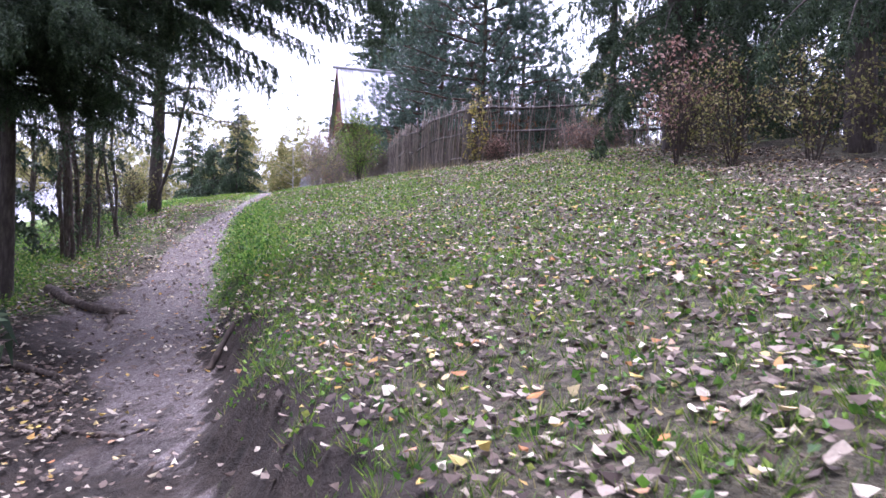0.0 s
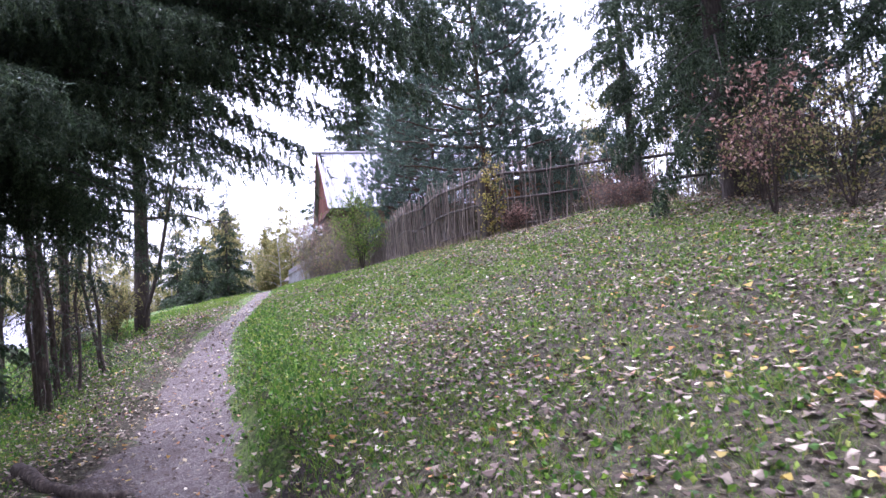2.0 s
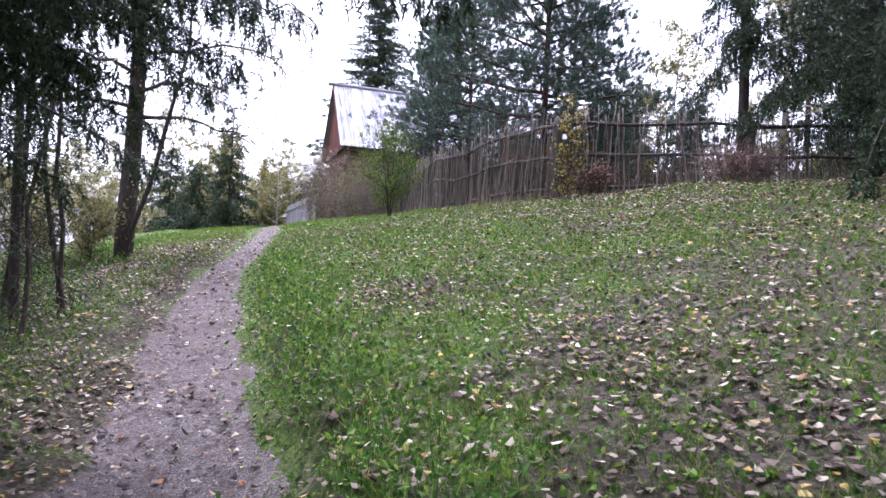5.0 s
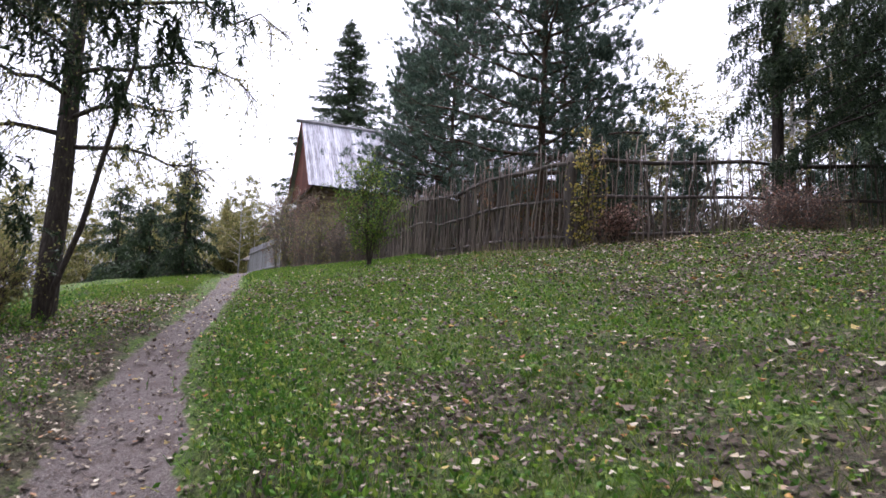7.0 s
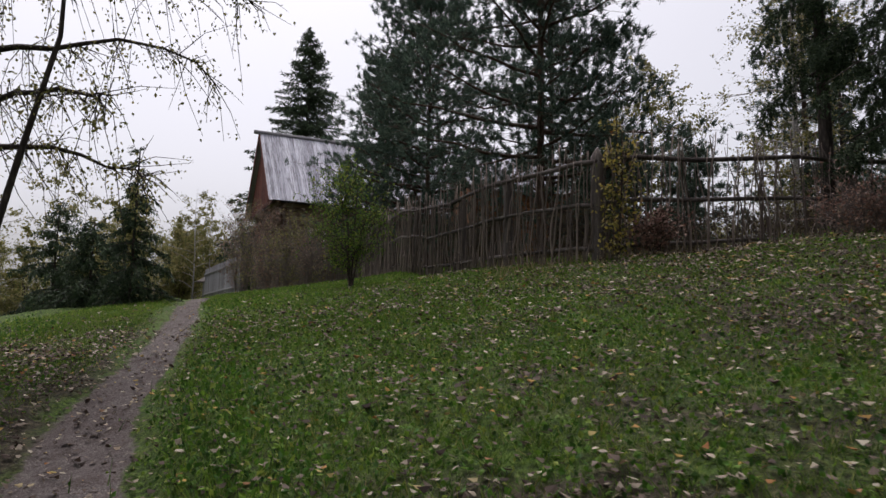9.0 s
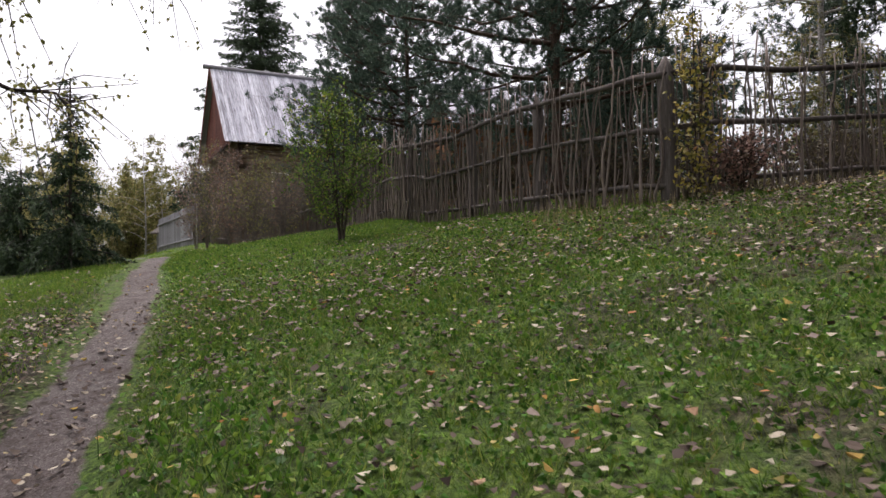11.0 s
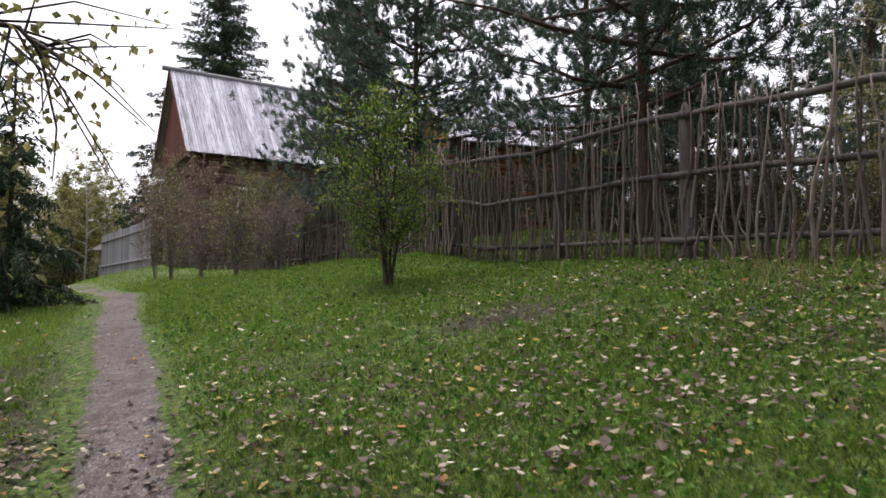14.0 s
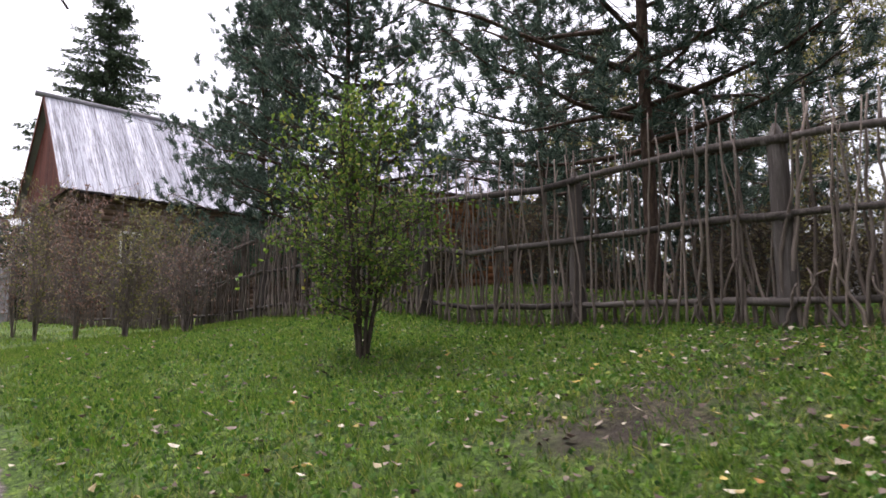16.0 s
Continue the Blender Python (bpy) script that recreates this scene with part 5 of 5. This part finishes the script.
def grassy(x, y):
    s = path_side(x, y)
    w = np.interp(y, [-9, 0, 3, 8, 12, 23], [0.9, 0.75, 0.55, 0.45, 0.3, 0.28])
    lw = w + np.interp(y, [-9, 0, 4, 9, 14], [2.2, 1.4, 0.45, 0.3, 0.1])
    off = np.maximum(smooth(w, w + 0.35, s), smooth(lw, lw + 0.5, -s))
    lush = 0.45 + 0.55 * np.sin(x * 0.9 + 1.3 * np.sin(y * 0.7)) * np.sin(y * 0.8 + x * 0.3)
    dirt = np.exp(-(((x + 2.1) / 0.75) ** 2 + ((y - 15.8) / 0.32) ** 2))
    return np.clip(off * (1.05 - 0.55 * litter_at(x, y)) * (0.55 + 0.6 * lush) * (1 - dirt), 0, 1)


def grass():
    rng = np.random.default_rng(91)
    chunks = []
    for n, box, tall, wide in ((300000, (-6, 7, -5, 13), 0.06, 0.0075), (150000, (-9, 7, 12, 16.5), 0.07, 0.009)):
        x, y = spots(n, *box, rng, grassy)
        z = land(x, y) - 0.008
        d = rng.normal(0, 0.42, (len(x), 3)) + [0, 0, 0.9]
        chunks.append(blades(np.stack([x, y, z], -1), d, rng.uniform(0.4, 1.3, len(x)) * tall, wide, rng))
    # denser tufts of longer blades that lean outwards and over
    for n, box, tall, wide in ((17000, (-5, 6, -4, 14), 0.11, 0.0052), (9000, (-8, 4, 14, 26), 0.1, 0.008)):
        x, y = spots(n, *box, rng, lambda u, v: grassy(u, v) ** 0.7)
        per = 17
        big = np.repeat(rng.uniform(0.55, 1.3, len(x)), per)
        a, r = rng.uniform(0, 6.28, len(big)), rng.random(len(big))
        tx, ty = np.repeat(x, per) + np.cos(a) * r * 0.05 * big, np.repeat(y, per) + np.sin(a) * r * 0.05 * big
        d = np.stack([np.cos(a) * (0.2 + 0.75 * r), np.sin(a) * (0.2 + 0.75 * r), 0.35 + 0.65 * rng.random(len(big))], -1)
        chunks.append(blades(np.stack([tx, ty, land(tx, ty) - 0.008], -1), d, rng.uniform(0.5, 1.2, len(big)) * tall * big, wide, rng))
    ob = part("grass", from_arrays("grass", *joined(chunks)), M_GRASS)
    tagged(ob, "short green turf mixed with dry blades", "grass", kind="stuff")
    # the lighter lawn along the fence and before the house
    chunks = []
    for n, box, tall, wide in ((260000, (-9, 3, 15.5, 28), 0.075, 0.009), (80000, (-14, 14, 24, 45), 0.1, 0.02)):
        x, y = spots(n, *box, rng, lambda u, v: grassy(u, v) * smooth(15.5, 17.5, v))
        d = rng.normal(0, 0.42, (len(x), 3)) + [0, 0, 0.9]
        chunks.append(blades(np.stack([x, y, land(x, y) - 0.008], -1), d, rng.uniform(0.4, 1.3, len(x)) * tall, wide, rng))
    tagged(part("lawn_grass", from_arrays("lawn_grass", *joined(chunks)), M_LAWN), "lighter green grass along the fence", "grass", kind="stuff")


def verge(x, y):
    """Where rank grass and low weeds grow: on the path's eastern edge, along the fence foot and on the western verge."""
    s = path_side(x, y)
    edge = np.exp(-(((s - 1.0) / 0.4) ** 2)) * smooth(0.5, 3, y) * (1 - smooth(9, 13, y))
    west = smooth(1.8, 2.8, -s) * (1 - smooth(5.5, 7.0, -s)) * (1 - smooth(15, 19, y)) * 0.7
    hill = np.exp(-(((y - 13.6) / 0.7) ** 2)) * smooth(3.5, 6, x) * 1.2
    return np.clip(edge + west + hill, 0, 1)


def weeds():
    rng = np.random.default_rng(92)
    x, y = spots(230000, -9, 14, -4, 19, rng, verge)
    z = land(x, y)
    n = len(x)
    p = np.stack([x, y, z], -1) + np.stack([0 * x, 0 * x, rng.uniform(0.0, 0.16, n)], -1)
    a = leaves(p, rng.normal(0, 0.6, (n, 3)) + [0, 0, 0.35], rng.uniform(0.5, 1.2, n) * 0.06, rng, 0.55)
    q = rng.permutation(n)[: n // 2]
    b = blades(np.stack([x, y, z], -1)[q], rng.normal(0, 0.4, (len(q), 3)) + [0, 0, 1], rng.uniform(0.1, 0.28, len(q)), 0.008, rng)
    gx, gy = spots(190000, -6, 6, -4, 24, rng, grassy)
    g = np.stack([gx, gy, land(gx, gy) + rng.uniform(0.005, 0.035, len(gx))], -1)
    clover = leaves(g, rng.normal(0, 0.7, (len(gx), 3)) + [0, 0, 0.2], rng.uniform(0.5, 1.2, len(gx)) * 0.042, rng, 0.8)
    a = joined([a, clover])
    tagged(part("weeds", from_arrays("weeds", *joined([a, b])), M_WEED), "rank grass and low broad-leaved weeds", "weeds", kind="stuff")
    x, y = spots(26000, 0, 16, 12, 17, rng, lambda u, v: np.clip(verge(u, v) * smooth(3.5, 6, u) + 0.4 * np.exp(-(((v - 15.2) / 0.8) ** 2)), 0, 1))
    c = blades(np.stack([x, y, land(x, y)], -1), rng.normal(0, 0.35, (len(x), 3)) + [0, 0, 1], rng.uniform(0.1, 0.42, len(x)), 0.008, rng)
    tagged(part("dry_grass", from_arrays("dry_grass", *c), M_DRYGRASS), "tall dry yellowed grass along the fence foot", "grass", kind="stuff")


def fallen():
    rng = np.random.default_rng(93)

    def keep(x, y):
        raw = path_side(x, y)
        s = np.abs(raw)
        scarp = smooth(0.5, 0.7, raw) * (1 - smooth(1.1, 1.5, raw)) * (1 - smooth(-1.0, 1.5, y))
        clump = 0.5 + 0.5 * np.sin(2.1 * x + 1.5 * np.sin(1.3 * y)) * np.sin(1.7 * y + 0.8 * x)
        return np.clip(litter_at(x, y) ** 1.3 * (0.45 + 0.75 * clump), 0.33, 1) * (0.8 + 0.2 * smooth(0.3, 0.8, s)) * (1 - 0.75 * scarp)

    x, y = spots(118000, -7.5, 8, -6, 15, rng, keep)
    x2, y2 = spots(19000, -9, 9, 13, 25, rng, lambda u, v: (0.4 + 0.5 * smooth(-3.0, 0.0, u)) * (1 - 0.8 * smooth(16.5, 19.5, v)))
    x, y = np.r_[x, x2], np.r_[y, y2]
    n = len(x)
    p = np.stack([x, y, land(x, y) + rng.uniform(0.008, 0.05, n) + rng.uniform(0, 0.045, n) * smooth(5.0, 9.0, y) * smooth(0.4, 0.9, np.abs(path_side(x, y)))], -1)
    a = rng.uniform(0, 6.28, n)
    d = np.stack([np.cos(a), np.sin(a), rng.normal(0, 0.22, n)], -1)
    side = np.stack([-np.sin(a), np.cos(a), rng.normal(0, 0.3, n)], -1)
    size = (rng.uniform(0.026, 0.066, n) * np.where(rng.random(n) < 0.025, 1.45, 1.0))[:, None]
    lift = rng.uniform(-0.1, 0.4, n)[:, None] * size * [[0, 0, 1]]
    near = np.abs(path_side(x, y)) < 3.2
    chunks = []
    for pick, ring in ((near, ((-0.5, 0.0, 1.0), (-0.22, 0.3, 0.1), (0.12, 0.36, 0.0), (0.5, 0.04, 0.9), (0.16, -0.33, 0.2), (-0.2, -0.28, 0.0))), (~near, ((-0.5, 0.0, 1.0), (0.0, 0.36, 0.1), (0.5, 0.0, 0.9), (0.0, -0.36, 0.0)))):
        m, c = int(pick.sum()), len(ring)
        v = np.stack([p[pick] + d[pick] * size[pick] * (u + rng.normal(0, 0.05, (m, 1))) + side[pick] * size[pick] * (w + rng.normal(0, 0.05, (m, 1))) + lift[pick] * k for u, w, k in ring], 1)
        f = np.concatenate([c * np.arange(m)[:, None] + [0, q, q + 1] for q in range(1, c - 1)])
        chunks.append((v.reshape(-1, 3), f))
    v, f = joined(chunks)
    tagged(part("fallen_leaves", from_arrays("fallen_leaves", v, f), M_FALLEN), "pale, brown and yellow fallen leaves on the slope", "leaves", kind="stuff")


grass()
weeds()
fallen()
